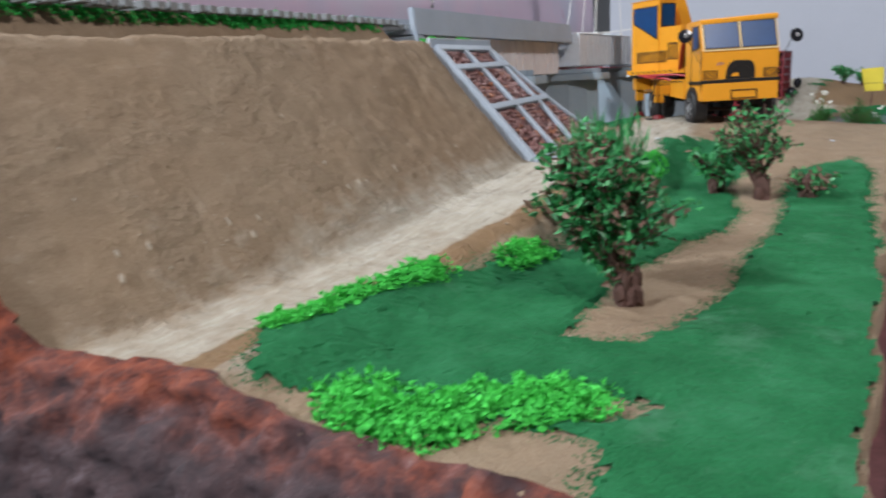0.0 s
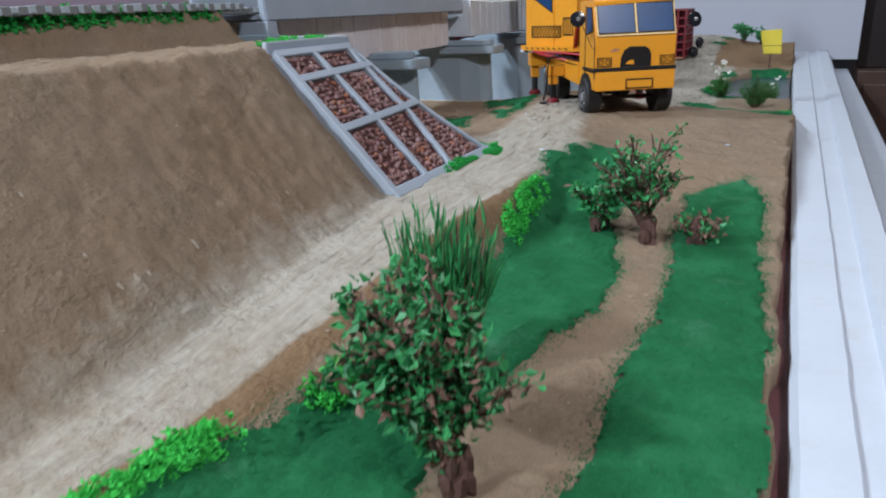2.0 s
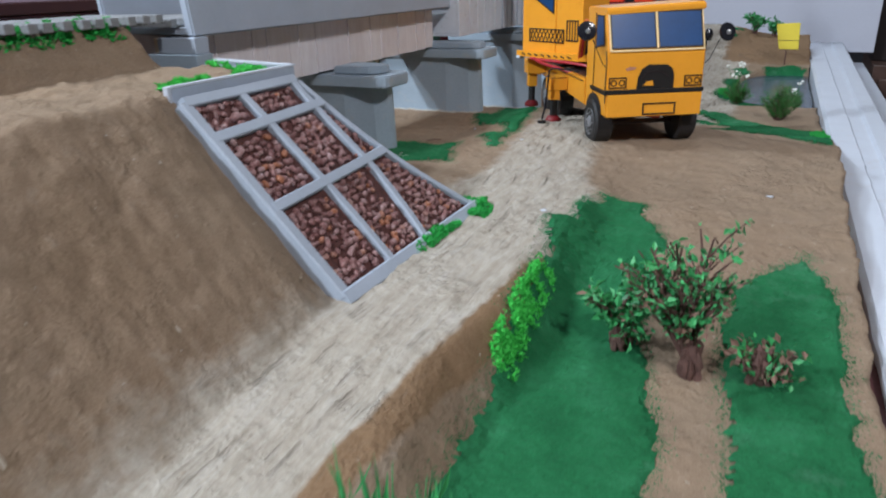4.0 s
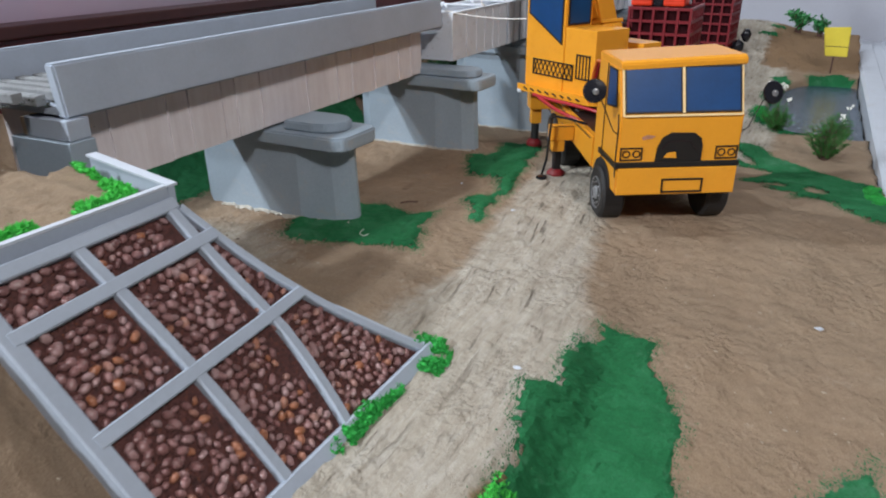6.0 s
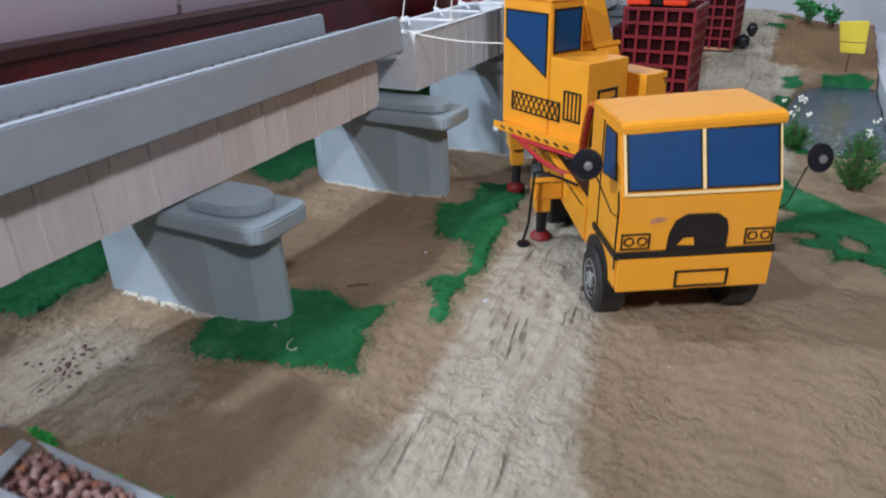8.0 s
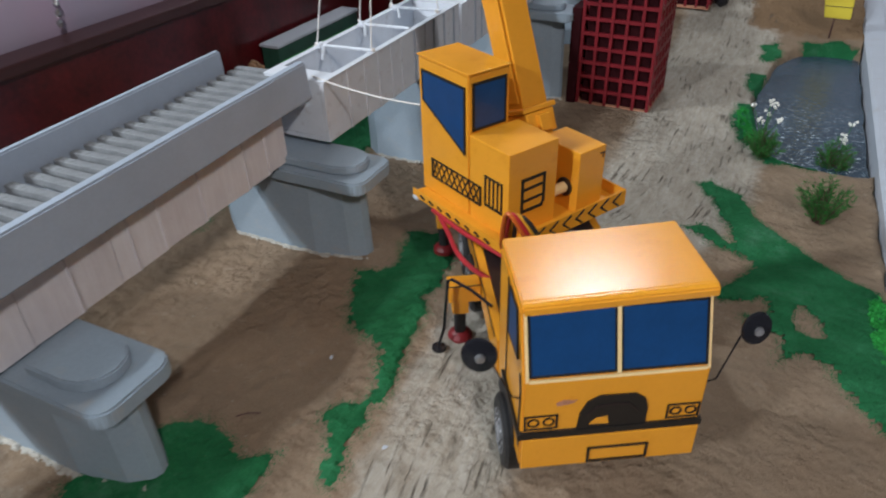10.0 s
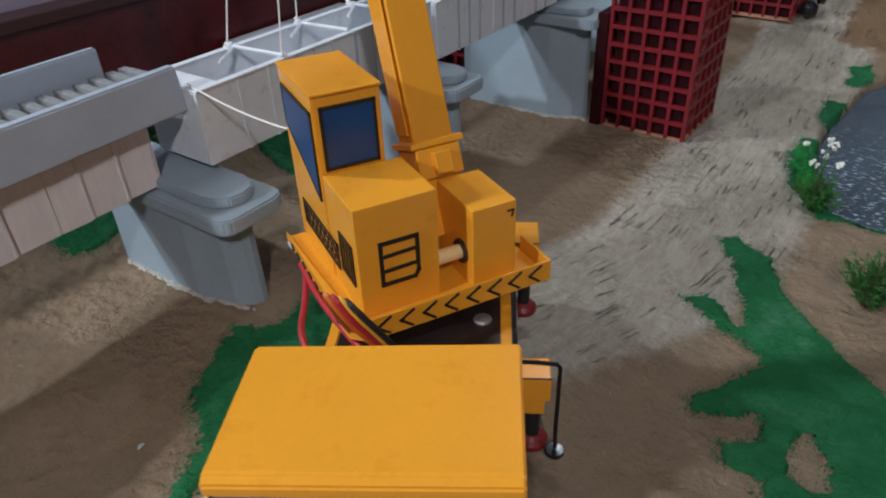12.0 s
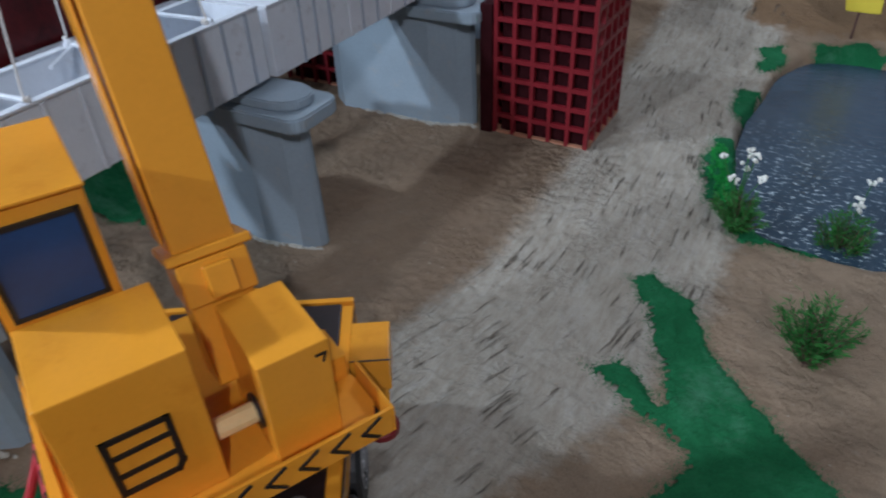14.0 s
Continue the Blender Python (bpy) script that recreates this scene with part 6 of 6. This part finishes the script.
def sign():
    base = land(0.215, 2.49) - 0.003
    root = thing("yellow_sign", pose(0.215, 2.49, base, 0, 0, -2), "pale yellow card sign on a short stick by the pond", "sign")
    low, top = 0.028 - base, 0.087 - base
    part("card", prism([(-0.016, low), (0.025, low), (0.0215, top), (-0.0275, top - 0.003)], -0.004, 0.002, "y", bevel=0.0012), YELLOW_SIGN, root)
    part("stick", tube([(0, -0.001, 0), (0, -0.001, low - 0.0002)], 0.0016, 7), BARK, root)
    part("line", stroke([(-0.019, low + 0.02), (0.0235, low + 0.02)], 0.001, -0.0006, "y", -0.0041), BARK, root)


sign()
bush(0.131, 2.755, 0.058, 0.03, 9, 330, "dark green plant on the far hill", dry=0.0, leaf_size=0.013)
bush(0.178, 2.76, 0.044, 0.02, 8, 220, "dark green plant on the far hill", dry=0.0, leaf_size=0.012)


def black_toy():
    root = thing("black_trinket", pose(0.022, 2.54, land(0.022, 2.54) - 0.001), "small glossy black trinket of two lumps on the hill", "trinket")
    bm = bmesh.new()
    ico(bm, (0, 0, 0.017), 0.0175, (0.92, 0.8, 1), jitter=0.12)
    part("lower_lump", bm, GLOSS_BLACK, root, shade=True)
    bm = bmesh.new()
    ico(bm, (0.014, 0, 0.042), 0.0145, (0.8, 0.7, 1.2), jitter=0.12)
    part("upper_lump", bm, GLOSS_BLACK, root, shade=True)


black_toy()


def behind_bridge():
    """A dark green trough with a white lip and a brown fibre heap, between the new girder and the maroon board."""
    root = thing("green_trough", pose(-0.43, 1.86, 0.0), "dark green painted trough with a white lip against the maroon board", "trough")
    part("body", box(-0.014, 0.012, -0.085, 0.1, 0.06, 0.1125, 0.001), GREEN_WALL, root)
    part("lip", box(-0.015, 0.0135, -0.087, 0.102, 0.1127, 0.1165, 0.0008), LEDGE, root, "white painted lip")
    for k in range(3):
        part("seam", box(0.0121, 0.0128, -0.084, 0.099, 0.07 + 0.012 * k, 0.0718 + 0.012 * k), LIME_DEEP, root, "lighter green line")
    rng = random.Random(3)
    bm = bmesh.new()
    for _ in range(70):
        a, r = rng.random() * 6.28, 0.018 * rng.random() ** 0.5
        ico(bm, (-0.425 + 0.7 * r * math.cos(a), 1.735 + r * math.sin(a), 0.082 + 0.03 * (1 - r / 0.018) * rng.random()), rng.uniform(0.004, 0.008), jitter=0.35)
    solid("fibre_heap", bm, HUSK, "small heap of light brown fibre beside the trough", "heap")


GREEN_WALL = paint("dark_green_board_paint", (0.02, 0.075, 0.05), 0.5, 0.3, 60)
HUSK = paint("light_brown_fibre", (0.3, 0.17, 0.09), 0.9, 0.35, 120, 700, 0.0015, 0.7)
behind_bridge()


def plaster(y, nose):
    """Pale plaster crumbs left along the foot of a pier."""
    bm = bmesh.new()
    for _ in range(150):
        x = random.uniform(nose - 0.14, nose - 0.002)
        edge = -0.0225 if x < nose - 0.05 else -0.0225 + 0.013 * (x - nose + 0.05) / 0.05
        p = on_land(x, y + edge - abs(random.gauss(0, 0.0016)), 0.0006)
        ico(bm, p, random.uniform(0.0008, 0.0024), (1.3, 0.9, 0.7), jitter=0.5)
    solid("plaster_crumb", bm, PLASTER, "pale plaster crumbs along the foot of a pier", "plaster", kind="stuff")


PLASTER = paint("pale_plaster", (0.44, 0.42, 0.37), 0.9, 0.25, 200)
for yy, nose in ((1.268, -0.13), (1.538, -0.144), (1.806, -0.147), (2.075, -0.134)):
    plaster(yy, nose)


FLAKE = paint("pale_glue_flake", (0.4, 0.34, 0.27), 0.7, 0.2, 300)


def litter():
    """Loose chips, twigs and grit that lie about on the sand."""
    bm = bmesh.new()
    for _ in range(420):
        y, x = random.uniform(0.55, 2.2), random.uniform(-0.3, 0.27)
        if pond_depth(x, y) < 1.2 or land(x, y) > 0.1:
            continue
        ico(bm, on_land(x, y, 0.0001), random.uniform(0.0004, 0.001), (1.4, 1, 0.5), jitter=0.5)
    solid("grit", bm, paint("pale_grit", (0.35, 0.29, 0.22), 0.9, 0.4, 400), "loose pale grit on the sand", "grit", kind="stuff")
    for x, y, a, n in ((0.228, 1.268, 20, 0.005), (-0.02, 1.34, 60, 0.004), (-0.12, 1.33, 35, 0.008), (-0.1, 1.4, 100, 0.004), (0.08, 1.11, 10, 0.004)):
        p = on_land(x, y, 0.001)
        if n < 0.006:
            bm = bmesh.new()
            ico(bm, (0, 0, 0), n * 0.42, (1.4, 0.8, 0.5), jitter=0.45)
        else:
            bm = tube([(-n, 0, 0), (0, 0.0007, 0.0008), (n, 0, 0)], 0.0006, 5)
        ob = solid("chip", bm, LEDGE if n < 0.006 else BARK, "tiny pale chip lying on the sand" if n < 0.006 else "short brown twig lying on the sand", "chip")
        ob.matrix_basis = Matrix.Translation(p) @ pose(0, 0, 0, 0, 0, a)
    for x, y, n in ((-0.003, 0.552, 0.003), (-0.001, 0.567, 0.0025), (0.006, 0.547, 0.003), (0.004, 0.611, 0.003), (0.012, 0.62, 0.0035), (0.008, 0.628, 0.0025), (0.014, 0.707, 0.003), (-0.026, 0.686, 0.002),
                    (0.011, 0.748, 0.0035), (0.014, 0.714, 0.0025), (0.012, 0.698, 0.0025), (-0.001, 0.693, 0.002), (0.0055, 0.833, 0.002)):
        bm = bmesh.new()
        ico(bm, (0, 0, 0), n * 0.7, (1.3, 0.5, 0.25), jitter=0.5)
        ob = solid("chip", bm, FLAKE, "pale flake of dry glue on the sandy bank", "chip", "pale flakes on the bank")
        ob.matrix_basis = Matrix.Translation(on_land(x, y, 0.0006)) @ pose(0, 0, 0, 0, 49, random.uniform(-12, 12))


litter()


def thread():
    """A curl of white thread caught on the turf."""
    pts = [(-0.004, 0.006, 0.004), (-0.004, 0.001, 0.0035), (-0.0015, -0.003, 0.003), (0.003, -0.0035, 0.003), (0.0055, -0.001, 0.004)]
    ob = solid("thread", tube(pts, 0.00028, 6), STRING, "short curl of white thread lying on the turf", "thread")
    ob.matrix_basis = Matrix.Translation(on_land(-0.108, 1.237))


thread()


def powder():
    """Spilt pale powder with a few dark lumps beside the first pier."""
    for name, mat, count, label in (("powder_grain", POWDER, 900, "pale powder spilt on the sand beside a pier"), ("dark_grain", BARK, 46, "dark lumps among the spilt powder")):
        bm = bmesh.new()
        for _ in range(count):
            x, y = (random.gauss(-0.2, 0.032), random.gauss(1.16, 0.024)) if mat is POWDER else (random.gauss(-0.222, 0.014), random.gauss(1.166, 0.012))
            if y > 1.24 or y < 1.105 or x < -0.28:
                continue
            ico(bm, on_land(x, y, 0.0002), random.uniform(0.0003, 0.0008) * (2.1 if mat is BARK else 1.0), (1.3, 1, 0.5), jitter=0.5)
        solid(name, bm, mat, label, "powder", kind="stuff")


POWDER = paint("pale_powder", (0.4, 0.37, 0.31), 0.95, 0.3, 200)
powder()
